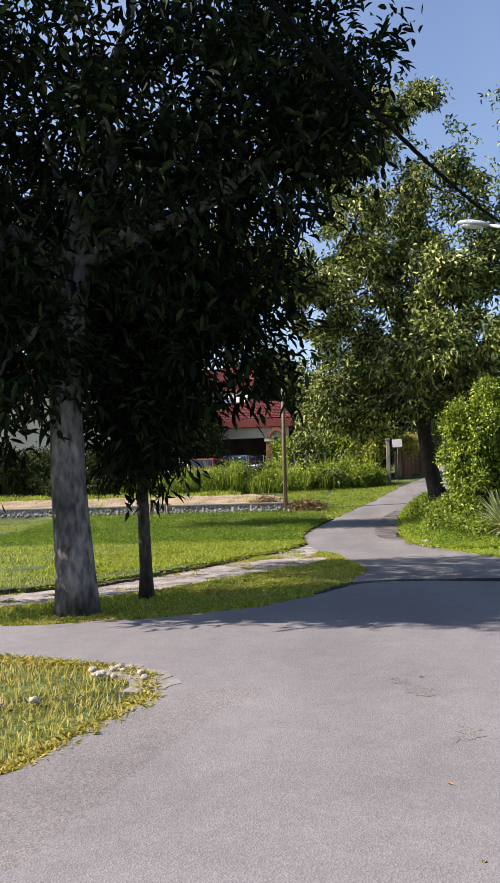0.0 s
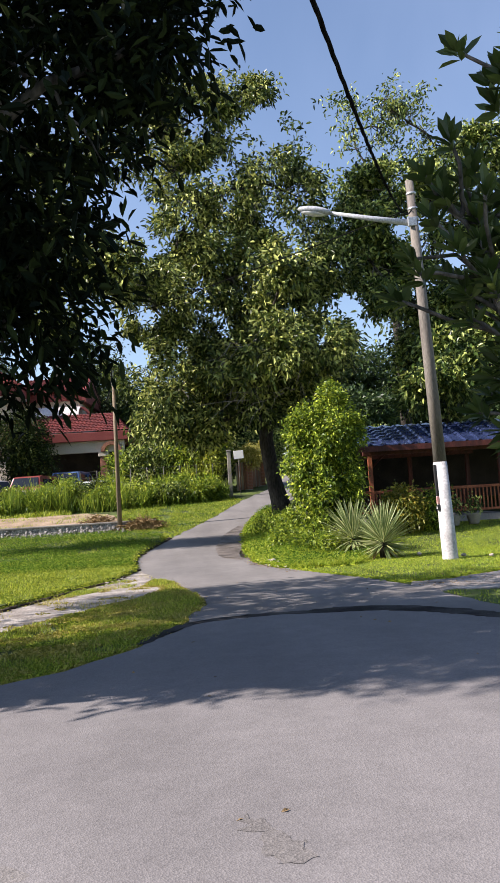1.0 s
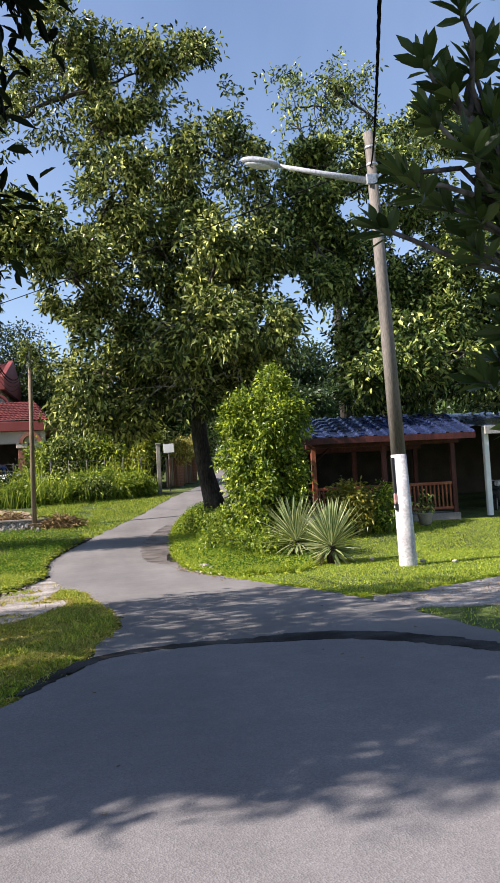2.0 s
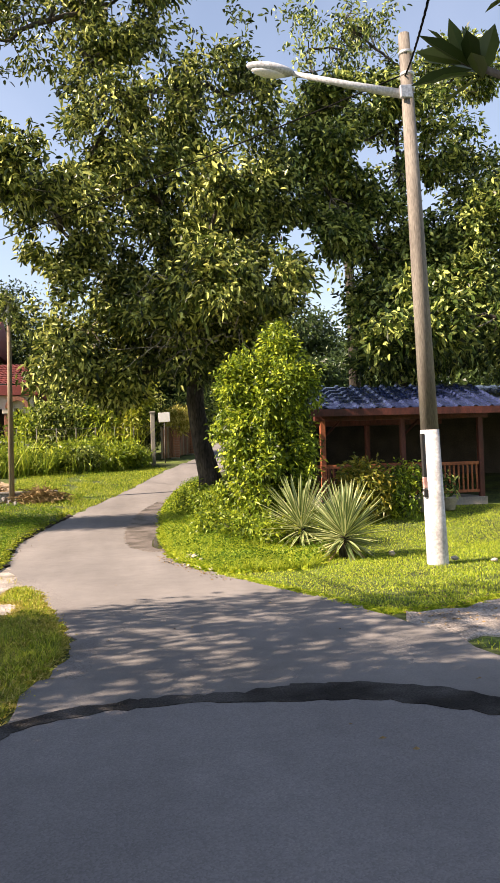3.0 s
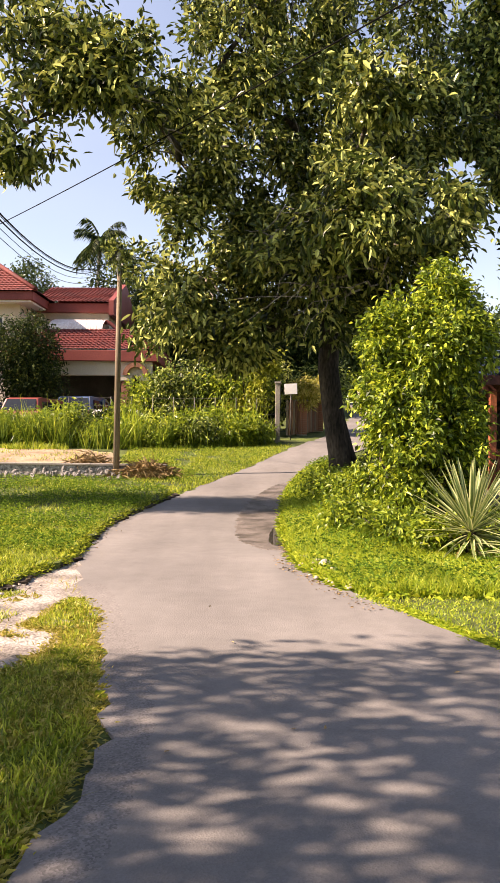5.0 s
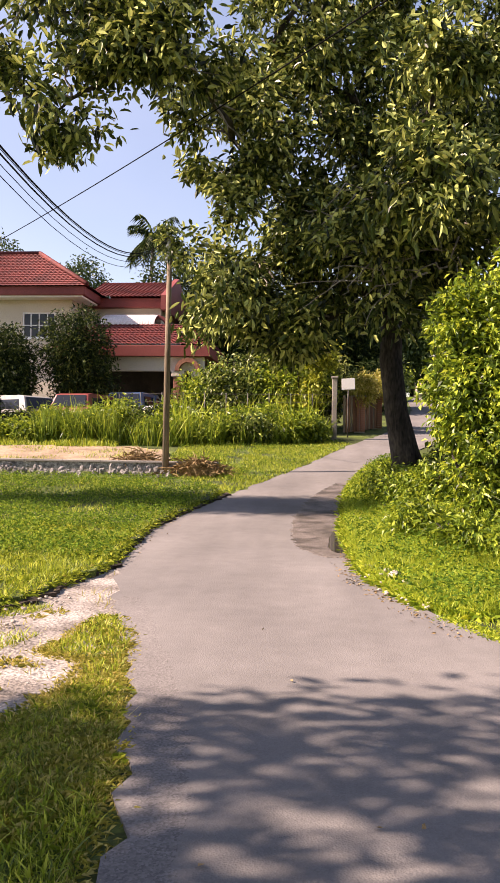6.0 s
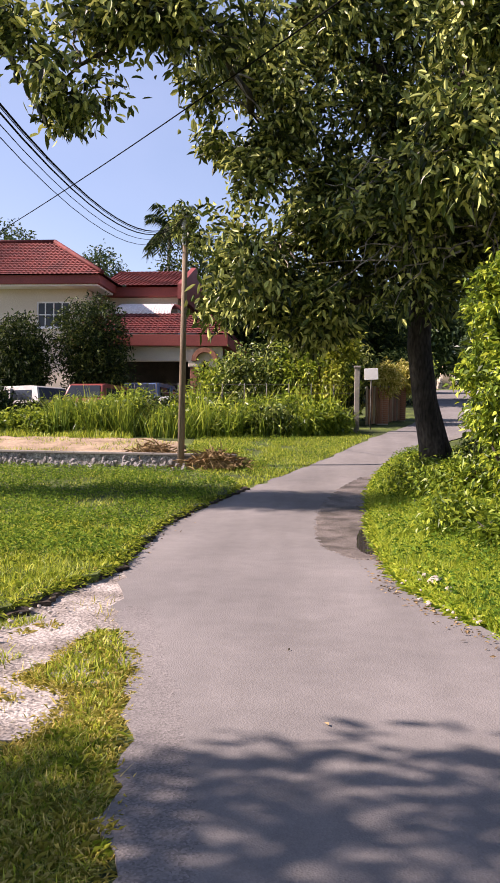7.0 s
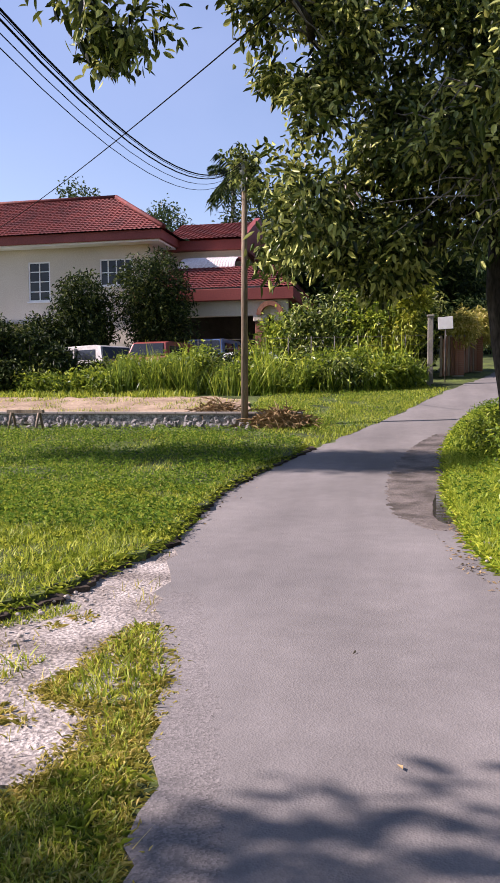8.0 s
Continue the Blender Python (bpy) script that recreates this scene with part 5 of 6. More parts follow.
    for x, m in ((-2.09, RUBBER), (2.06, RUBBER)):
        part("bumper", a_box(x - 0.03, x + 0.06, -0.8, 0.8, 0.34, 0.55, bevel=0.02), m, ob)
    return ob


def on(x, y, dz=0.0):
    return (x, y, ground_at(x, y) + dz)


car("white van with dark windows parked by the garden trees", on(-8.5, 46.2, -0.3), 150, SHADED_WHITE, "van")
car("white and red van parked before the porch", on(-5.3, 46.6, -0.25), 80, RED_PAINT, "van", SHADED_WHITE)
car("blue van parked close to the porch", on(-4.0, 48.8, -0.3), 84, BLUE_PAINT, "van")
car("silver saloon car half hidden behind tall grass", on(-2.5, 46.6, -0.45), 118, SILVER, "saloon")


for i, (x, y, h, w, m) in enumerate([(-8.6, 44.3, 1.15, 0.8, LEAF_GARDEN), (-7.3, 44.2, 0.85, 0.7, LEAF_GARDEN), (-6.3, 44.4, 0.95, 0.6, LEAF_WEED), (-3.7, 44.6, 1.35, 0.7, LEAF_WEED), (-4.5, 44.2, 1.0, 0.6, LEAF_WEED), (-1.6, 44.9, 1.3, 0.8, LEAF_WEED), (-2.6, 44.8, 1.0, 0.6, LEAF_GARDEN)]):
    g = ground_at(x, y)
    bush("weed_clump", "rank leafy weeds growing before the parked cars", [(x, y, g + h * 0.48, w, w * 0.6, h * 0.55, 200)], 180 + i, (0.2, 0.07), m, per=9, spread=0.16, stems=7, category="weeds")


# ---- fence, gate and pillars up the lane ----
def fence():
    ob = thing("fence", "grey wire fence on thin steel posts", "fence")
    pts = [(-4.0 + 0.8 * k, 45.6 + 0.05 * k) for k in range(11)]
    for x, y in pts:
        z = ground_at(x, y)
        tubes("post", [([(x, y, z - 0.1), (x, y, z + 1.55)], [0.022, 0.022])], BARK_GREY, ob, sides=6)
    for h in (0.3, 0.6, 0.9, 1.2, 1.5):
        tubes("wire", [([(x, y, ground_at(x, y) + h) for x, y in pts], [0.006] * len(pts))], BARK_GREY, ob, sides=4)


fence()


def gate_post(x, y):
    ob = thing("gate_post", "grey concrete gate post at the lane's edge", "post", on(x, y))
    part("post", a_box(-0.09, 0.09, -0.09, 0.09, -0.1, 2.15, bevel=0.02), CONCRETE, ob)
    part("cap", a_box(-0.12, 0.12, -0.12, 0.12, 2.15, 2.22, bevel=0.02), CONCRETE, ob)


gate_post(4.0, 44.6)


def brick_pillar(x, y, h):
    ob = thing("brick_pillar", "rough red brick gate pillar with a plant on top", "pillar", on(x, y), group="gate pillars")
    me = a_box(-0.105, 0.105, -0.05, 0.05, -0.033, 0.033, bevel=0.004)
    data = bpy.data.meshes.new("brick")
    me.to_mesh(data)
    me.free()
    data.materials.append(BRICK)
    part("mortar", a_box(-0.2, 0.2, -0.2, 0.2, -0.1, h, bevel=0.004), GREY_WALL, ob)
    rows = int(h / 0.075)
    for j in range(rows):
        for s in (-0.11, 0.11):
            b = under(new("brick", data), ob)
            b.matrix_basis = pose(s, -0.17, 0.04 + j * 0.075)
            b = under(new("brick", data), ob)
            b.matrix_basis = pose(-0.17, s, 0.04 + j * 0.075, 0, 0, 90)
    part("cap", a_box(-0.26, 0.26, -0.26, 0.26, h, h + 0.07, bevel=0.015), CONCRETE, ob)


brick_pillar(5.0, 47.5, 1.35)
brick_pillar(5.75, 49.0, 1.4)


def timber_gate(a, b, h):
    """Close-boarded gate of uneven planks between two points."""
    rng = np.random.default_rng(6)
    d = Vector((b[0] - a[0], b[1] - a[1], 0))
    ob = thing("timber_gate", "brown weathered timber gate of uneven upright planks", "gate", on(*a), math.degrees(math.atan2(d.y, d.x)))
    n = int(d.length / 0.13)
    rise = ground_at(*b) - ground_at(*a)
    for k in range(n):
        x = 0.02 + d.length * k / n
        z = rise * k / n
        part("plank", a_box(x, x + 0.115, -0.015 + rng.normal() * 0.004, 0.012, z + 0.05, z + h + rng.normal() * 0.06, bevel=0.004), TIMBER_RED if k % 3 else TIMBER, ob)
    for z in (0.3, h - 0.25):
        tubes("rail", [([(0, 0.045, z), (d.length, 0.045, z + rise)], [0.035, 0.035])], TIMBER, ob, sides=4)


timber_gate((4.35, 46.6), (5.0, 47.4), 1.35)
timber_gate((5.2, 47.7), (5.75, 48.8), 1.3)


def sign_board(x, y):
    ob = thing("sign_board", "small white sign board on a thin dark post", "sign", on(x, y))
    tubes("post", [([(0, 0, -0.1), (0, 0, 2.1)], [0.022, 0.022])], BARK_GREY, ob, sides=8)
    bm = a_box(-0.24, 0.24, -0.03, 0.0, 1.72, 2.12, bevel=0.006)
    bmesh.ops.rotate(bm, verts=bm.verts, cent=(0, 0, 1.92), matrix=Matrix.Rotation(radians(-3), 3, "Y"))
    part("board", bm, WHITE_PAINT, ob, "blank white board")


sign_board(4.5, 45.6)
for i, (x, y) in enumerate(((5.1, 47.5), (5.8, 49.0))):
    g = ground_at(x, y) + 1.45
    bush("potted_shrub", "pale dry-leaved shrub spilling over the pillar", [(x, y, g + 0.2, 0.5, 0.4, 0.6, 200)], 80 + i, (0.2, 0.07), BLADE_DRY, per=8, spread=0.12, stems=4)


def far_house(x, y):
    h = thing("house", "distant low house with an orange tiled roof", "house", on(x, y))
    part("wall", a_box(-3, 3, 0, 5, -0.3, 2.6), CREAM, h)
    for a in (-2.0, 0.6):
        window(h, a, a + 1.3, 0.9, 2.1, -0.13, 2, 1)
    roof_sheet("roof", (-3.5, -0.6, 2.5), (3.5, -0.6, 2.5), (3.5, 2.5, 4.0), (-3.5, 2.5, 4.0), h)
    roof_sheet("roof", (3.5, 5.6, 2.5), (-3.5, 5.6, 2.5), (-3.5, 2.5, 4.0), (3.5, 2.5, 4.0), h)


far_house(15.0, 86)


# ---- hut with blue roof and the dark house behind ----
def hut():
    x0, x1, y0, y1 = 7.75, 11.6, 30.3, 33.2
    z = ground_at(9.5, 31.0)
    h = thing("garden_hut", "open maroon timber hut with a blue metal roof", "hut")
    part("floor", a_box(x0 - 0.1, x1 + 0.1, y0 - 0.1, y1 + 0.1, z - 0.6, z + 0.12, bevel=0.01), CONCRETE, h)
    for x in (x0, (x0 + x1) / 2, x1):
        for y in (y0, y1):
            # Left posts take the sunlit tone, the rest the shaded one.
            part("post", a_box(x - 0.06, x + 0.06, y - 0.06, y + 0.06, z + 0.1, 2.75, bevel=0.008), MAROON_SHADED if x > x0 else TIMBER_SUNLIT, h)
    part("beam", a_box(x0 - 0.2, x1 + 0.2, y0 - 0.07, y0 + 0.07, 2.5, 2.75, bevel=0.01), MAROON_SHADED, h)
    part("beam", a_box(x0 - 0.2, x1 + 0.2, y1 - 0.07, y1 + 0.07, 2.5, 2.75, bevel=0.01), MAROON_SHADED, h)
    for yy, xa, xb in ((y0, x0, (x0 + x1) / 2), (y0, (x0 + x1) / 2, x1), (y1, x0, x1)):
        part("rail", a_box(xa + 0.06, xb - 0.06, yy - 0.035, yy + 0.035, z + 0.88, z + 0.96, bevel=0.008), TIMBER_SUNLIT, h)
        part("rail", a_box(xa + 0.06, xb - 0.06, yy - 0.03, yy + 0.03, z + 0.22, z + 0.29, bevel=0.008), TIMBER_SUNLIT, h)
        n = int((xb - xa) / 0.11)
        for k in range(1, n):
            xx = xa + (xb - xa) * k / n
            # Front balusters in the sunlit tone, rear ones in the shaded.
            part("baluster", a_box(xx - 0.018, xx + 0.018, yy - 0.018, yy + 0.018, z + 0.29, z + 0.88), TIMBER_SUNLIT if yy == y0 else MAROON_SHADED, h)
    for k, s in enumerate((-1, 1)):
        for x in (x0, (x0 + x1) / 2):
            tubes("brace", [([(x, y0, 2.1), (x + 0.45, y0, 2.52)], [0.03, 0.03])], MAROON_SHADED, h, sides=6)
    # ribbed tile-effect sheets
    v, f = [], []
    cols, rows = 96, 14
    for j in range(rows + 1):
        t = j / rows
        for i in range(cols + 1):
            s = i / cols
            x = (x0 - 0.45) + (x1 - x0 + 0.9) * s
            rib = 0.05 if i % 8 in (0, 1) else 0.0
            v.append((x, y0 - 0.55 + 2.1 * t, 2.72 + 0.72 * t + rib + 0.018 * (j % 2)))
        if j:
            for i in range(cols):
                o = (j - 1) * (cols + 1) + i
                f.append((o, o + 1, o + cols + 2, o + cols + 1))
    mesh_ob("roof", fast_mesh("roof", v, f), STEEL_BLUE, h, "blue ribbed metal roof")
    v2 = [(x, 2 * (y0 + 1.55) - y, zz) for x, y, zz in v]
    mesh_ob("roof", fast_mesh("roof", v2, [q[::-1] for q in f]), STEEL_BLUE, h)
    part("fascia", a_box(x0 - 0.45, x1 + 0.45, y0 - 0.57, y0 - 0.53, 2.58, 2.74), MAROON_SHADED, h)
    part("bench", a_box(x0 + 0.5, x1 - 0.4, y1 - 0.6, y1 - 0.2, z + 0.45, z + 0.52, bevel=0.01), MAROON_SHADED, h)


hut()


def dark_house():
    h = thing("house", "low shaded house with a deep carport behind the lawn", "house")
    z = 0.3
    # Runs on behind the hut as a dark backing for its shaded inside.
    part("wall", a_box(8.3, 24.0, 36.6, 36.8, z - 0.5, 3.8), SHADED_WALL, h, "near-black wall with the carport's shade in its colour")
    part("wall", a_box(8.1, 8.3, 33.6, 36.8, z - 0.5, 3.5), SHADED_WALL, h)
    part("floor", a_box(8.3, 24, 33.4, 36.6, z - 0.6, z + 0.1, bevel=0.01), CONCRETE, h)
    v, f = [], []
    for k in range(121):
        x = 8.0 + 16.3 * k / 120
        zz = 0.03 * math.sin(k * math.pi / 2)
        v += [(x, 33.3 if x < 12.2 else 30.6, (3.35 if x < 12.2 else 2.95) + zz), (x, 37.0, 3.9 + zz)]
        if k:
            f.append((2 * k - 2, 2 * k, 2 * k + 1, 2 * k - 1))
    mesh_ob("roof", fast_mesh("roof", v, f), STEEL_BLUE, h, "dark corrugated carport roof")
    part("fascia", a_box(12.7, 24.0, 30.5, 30.58, 2.72, 2.95), GREY_WALL, h, "pale grey carport fascia")
    for x in (12.8, 16.4, 20.0):
        part("post", a_box(x - 0.07, x + 0.07, 30.7, 30.84, z - 0.2, 2.95, bevel=0.01), WHITE_PAINT, h, "white carport post")


dark_house()


def motorcycle(at, turn):
    ob = thing("motorcycle", "dark motorcycle parked under the carport", "motorcycle", at, turn)
    for x in (-0.62, 0.62):
        bm = bmesh.new()
        bmesh.ops.create_cone(bm, cap_ends=True, segments=24, radius1=0.3, radius2=0.3, depth=0.09, matrix=pose(x, 0, 0.3, 90))
        bmesh.ops.bevel(bm, geom=[e for e in bm.edges if e.calc_face_angle(0) > 1], offset=0.03, segments=2, affect="EDGES")
        w = part("wheel", bm, RUBBER, ob)
        bm = bmesh.new()
        bmesh.ops.create_cone(bm, cap_ends=True, segments=16, radius1=0.17, radius2=0.17, depth=0.1, matrix=pose(x, 0, 0.3, 90))
        part("rim", bm, GALV, w)
    part("body", a_box(-0.55, 0.3, -0.12, 0.12, 0.4, 0.72, bevel=0.06), BLACK_PAINT, ob)
    part("seat", a_box(-0.65, 0.1, -0.13, 0.13, 0.72, 0.82, bevel=0.04), RUBBER, ob)
    tubes("fork", [([(0.62, 0, 0.3), (0.42, 0, 1.0)], [0.035, 0.035])], GALV, ob, sides=8)
    tubes("handlebar", [([(0.4, -0.33, 1.02), (0.42, 0, 0.98), (0.4, 0.33, 1.02)], [0.02, 0.02, 0.02])], GALV, ob, sides=8)
    bm = bmesh.new()
    bmesh.ops.create_uvsphere(bm, u_segments=12, v_segments=8, radius=0.1, matrix=Matrix.Translation((0.52, 0, 0.9)))
    part("headlight", bm, LENS, ob, smooth=True)


motorcycle((13.9, 32.6, 0.42), 60)


def planter(x, y):
    ob = thing("planter", "pale stone planter with a small leafy plant", "planter", on(x, y))
    tubes("pot", [([(0, 0, 0), (0, 0, 0.02), (0, 0, 0.26), (0, 0, 0.3)], [0.12, 0.14, 0.2, 0.21])], CONCRETE, ob, sides=16)
    rng = np.random.default_rng(int(x * 10))
    p = rng.normal(size=(140, 3)) * np.array([0.12, 0.12, 0.14]) + np.array([0, 0, 0.5])
    tagged(mesh_ob("plant", leaf_mesh("plant", p, rng.normal(size=(140, 3)) + np.array([0, 0, 0.6]), 0.16, 0.05, rng), LEAF_MIXED, ob), kind="stuff")


planter(9.75, 29.2)
planter(10.35, 29.3)


for i, (x, y, h, w, m) in enumerate([(-3.6, 43.0, 1.3, 0.8, LEAF_WEED), (-4.4, 42.8, 1.0, 0.7, LEAF_WEED), (-2.9, 43.4, 1.1, 0.7, LEAF_MIXED), (0.6, 43.6, 1.1, 0.8, LEAF_WEED), (1.8, 44.0, 1.2, 0.8, LEAF_WEED), (-0.6, 43.4, 0.9, 0.8, LEAF_BUSH), (2.9, 44.4, 1.0, 0.6, LEAF_BUSH), (-7.0, 43.2, 0.7, 0.9, LEAF_WEED), (-9.0, 43.0, 0.8, 1.0, LEAF_MIXED), (-0.1, 42.9, 0.8, 0.8, LEAF_WEED), (1.2, 43.1, 0.9, 0.8, LEAF_MIXED), (2.2, 43.4, 0.9, 0.7, LEAF_WEED), (3.1, 43.9, 0.8, 0.5, LEAF_WEED), (-1.8, 42.7, 0.9, 0.7, LEAF_WEED), (-5.4, 43.0, 1.0, 0.7, LEAF_WEED)]):
    g = ground_at(x, y)
    bush("weed_clump", "tall leafy weeds among the overgrown grass", [(x, y, g + h * 0.45, w, w * 0.6, h * 0.55, 220)], 100 + i, (0.2, 0.07), m, per=9, spread=0.16, stems=8, category="weeds")

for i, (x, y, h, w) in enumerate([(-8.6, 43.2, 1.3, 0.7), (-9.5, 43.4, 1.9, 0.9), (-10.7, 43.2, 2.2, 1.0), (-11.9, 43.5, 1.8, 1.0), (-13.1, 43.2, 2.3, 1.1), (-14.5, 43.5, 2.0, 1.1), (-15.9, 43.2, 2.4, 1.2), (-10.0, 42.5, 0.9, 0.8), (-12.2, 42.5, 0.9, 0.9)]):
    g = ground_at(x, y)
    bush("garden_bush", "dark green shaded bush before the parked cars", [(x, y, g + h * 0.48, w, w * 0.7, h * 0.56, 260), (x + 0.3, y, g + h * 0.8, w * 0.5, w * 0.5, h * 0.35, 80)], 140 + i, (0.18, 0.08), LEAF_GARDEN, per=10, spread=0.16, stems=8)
for i, (x, y) in enumerate([(-6.2, 42.6), (-7.1, 42.7), (-7.9, 42.5), (-8.7, 42.4)]):
    g = ground_at(x, y)
    bush("weed_clump", "low leafy weeds at the yard's edge", [(x, y, g + 0.25, 0.6, 0.45, 0.4, 150)], 160 + i, (0.17, 0.07), LEAF_WEED, per=9, spread=0.13, stems=8, category="weeds")


# ---- stones and litter ----
def stones():
    rng = np.random.default_rng(77)
    bm = bmesh.new()
    bmesh.ops.create_icosphere(bm, subdivisions=2, radius=0.5)
    for v in bm.verts:
        v.co *= 1 + 0.3 * noise.noise(v.co * 2.5)
    me = bpy.data.meshes.new("stone")
    bm.to_mesh(me)
    bm.free()
    me.materials.append(STONE)
    spots = [(4.42, 25.75, 0.17), (4.5, 25.4, 0.09), (4.36, 26.1, 0.08), (8.3, 24.1, 0.12), (8.75, 23.7, 0.1), (7.6, 25.0, 0.14)]
    spots += [(4.15 + rng.uniform(-0.05, 0.18) + 0.32 * max(0, 25.2 - y), y, rng.uniform(0.02, 0.05)) for y in rng.uniform(23.6, 32, 60)]
    spots += [(1.15 + rng.normal() * 0.2, rng.uniform(22.5, 24.2), rng.uniform(0.02, 0.05)) for _ in range(40)]
    spots += [(0.95 + rng.normal() * 0.12, 11.9 + rng.normal() * 0.15, rng.uniform(0.03, 0.09)) for _ in range(14)]
    spots += [(0.45 + rng.normal() * 0.15, 10.9 + rng.normal() * 0.15, rng.uniform(0.04, 0.1)) for _ in range(5)]
    for x, y, s in spots:
        ob = new("stone", me)
        ob.matrix_basis = Matrix.LocRotScale((x, y, ground_at(x, y) + 0.02 + s * 0.12), Euler((0, 0, rng.uniform(0, 6))), (s, s * rng.uniform(0.7, 1.0), s * 0.6))
        tagged(ob, "pale loose stone at the road's edge", "stone", "loose stones")


stones()


# ---- fallen leaves ----
def litter():
    rng = np.random.default_rng(123)
    pts = []
    for y in rng.uniform(23.2, 33, 420):
        x = 4.05 + abs(rng.normal()) * -0.1 + (0.33 * max(0, 25.4 - y))
        pts.append((x, y))
    pts += [(rng.uniform(6.2, 9.5), 20.4 + rng.normal() * 0.5) for _ in range(260)]
    pts += [(rng.uniform(2.3, 6.3), rng.uniform(8, 24)) for _ in range(26)]
    pts += [(0.95 + rng.normal() * 0.18, rng.uniform(24, 33)) for _ in range(160)]
    p = np.array(pts)
    at = np.column_stack([p, gz(p[:, 0], p[:, 1]) + 0.011])
    way = rng.normal(size=(len(p), 3)) * np.array([1, 1, 0.08])
    ob = mesh_ob("leaf_litter", leaf_mesh("leaf_litter", at, way, 0.045, 0.02, rng, droop=0.05), STRAW)
    tagged(ob, "small dry brown leaves scattered along the lane", "leaf litter", "", "stuff")


litter()


# ---- grass ----
def blades(name, label, polys, avoid, count, height, width, material, seed, lean=0.5, patch=0.0, clump=0):
    """A field of single grass blades inside the outlines, on the ground, off the roads."""
    rng = np.random.default_rng(seed)
    xs, ys = [], []
    for poly, share in polys:
        px, py = np.array([p[0] for p in poly]), np.array([p[1] for p in poly])
        n = int(count * share * 1.9)
        x, y = rng.uniform(px.min(), px.max(), n), rng.uniform(py.min(), py.max(), n)
        ok = inside(x, y, poly)
        for q in avoid:
            ok &= ~inside(x, y, q)
        x, y = x[ok][: int(count * share)], y[ok][: int(count * share)]
        xs.append(x)
        ys.append(y)
    x, y = np.concatenate(xs), np.concatenate(ys)
    if patch:
        keep = np.array([noise.noise(Vector((a * 1.3, b * 1.3, seed))) for a, b in zip(x, y)]) > rng.uniform(-patch - 0.25, -patch + 0.25, len(x))
        x, y = x[keep], y[keep]
    n = len(x)
    tall = np.array([1 + 0.5 * noise.noise(Vector((a * 0.6, b * 0.6, seed + 4))) for a, b in zip(x, y)])
    h = height * rng.uniform(0.5, 1.3, n) * tall
    base = np.column_stack([x, y, gz(x, y) - 0.025 + np.where(inside(x, y, FIELD_LEFT), 0.075, 0.0)])
    a = rng.uniform(0, 2 * np.pi, n)
    side = np.column_stack([np.cos(a), np.sin(a), np.zeros(n)]) * (width * rng.uniform(0.6, 1.3, n))[:, None]
    b = rng.uniform(0, 2 * np.pi, n)
    tilt = np.abs(rng.normal(size=n)) * lean
    tip = base + np.column_stack([np.cos(b) * tilt * h, np.sin(b) * tilt * h, h])
    mid = base * 0.5 + tip * 0.5 + np.column_stack([np.zeros(n), np.zeros(n), h * 0.12])
    v = np.stack([base - side, base + side, mid + side * 0.7, mid - side * 0.7, tip], 1).reshape(-1, 3)
    i = np.arange(n)[:, None] * 5
    f = np.concatenate([i + np.array([[0, 1, 2]]), i + np.array([[0, 2, 3]]), i + np.array([[3, 2, 4]])])
    ob = mesh_ob(name, fast_mesh(name, v, f), material)
    return tagged(ob, label, "grass", "", "stuff")



def tufts(label, poly, avoid, count, blade, material, seed, per=34, patch=-0.05):
    """Coarse clumps of long leaning blades, standing proud of the short grass."""
    rng = np.random.default_rng(seed)
    px, py = np.array([p[0] for p in poly]), np.array([p[1] for p in poly])
    x, y = rng.uniform(px.min(), px.max(), count * 9), rng.uniform(py.min(), py.max(), count * 9)
    ok = inside(x, y, poly)
    for q in avoid:
        ok &= ~inside(x, y, q)
    x, y = x[ok], y[ok]
    keep = np.array([noise.noise(Vector((a * 1.6, b * 1.6, seed))) for a, b in zip(x, y)]) > patch
    x, y = x[keep][:count], y[keep][:count]
    k = np.repeat(np.arange(len(x)), per)
    n = len(k)
    size = rng.uniform(0.6, 1.3, len(x))[k]
    cx, cy = x[k] + rng.normal(size=n) * 0.035 * size, y[k] + rng.normal(size=n) * 0.035 * size
    at = np.column_stack([cx, cy, gz(cx, cy) - 0.02 + np.where(inside(cx, cy, FIELD_LEFT), 0.075, 0.0)])
    out = np.column_stack([cx - x[k], cy - y[k], np.zeros(n)]) / 0.05
    way = out * 0.7 + rng.normal(size=(n, 3)) * np.array([0.45, 0.45, 0.2]) + np.array([0, 0, 0.8])
    ob = mesh_ob("grass_tufts", leaf_mesh("grass_tufts", at, way, blade, 0.0042, rng, droop=0.45), material)
    tagged(ob, label, "grass", "", "stuff")


FIELD_UP = [(1.6, 33.6), (3.0, 37.7), (4.5, 43.4), (3.4, 44.6), (-1.0, 42.2), (-0.5, 36.6)]
ISLAND = rounded([(-6, 14.65), (-1.1, 14.0), (0.06, 14.45), (1.24, 15.05), (2.22, 16.35), (2.64, 17.9), (2.9, 19.7), (2.7, 21.0), (2.4, 21.9), (2.34, 22.5), (2.26, 22.95), (1.9, 23.68), (1.82, 23.05), (1.84, 22.7), (1.78, 22.5), (1.82, 22.42), (2.16, 22.3), (2.2, 22.0), (2.16, 21.65), (2.08, 21.25), (1.85, 20.7), (1.35, 20.0), (-0.25, 17.0), (-1.8, 15.3), (-6, 14.9)])
TONGUE = [(0.6, 22.4), (1.1, 22.9), (1.6, 22.9), (1.5, 22.5), (0.9, 22.0), (0.3, 21.2)]
TONGUE_FAR = [(0.7, 23.2), (1.0, 23.7), (1.35, 23.9), (1.3, 23.6), (0.9, 23.1)]
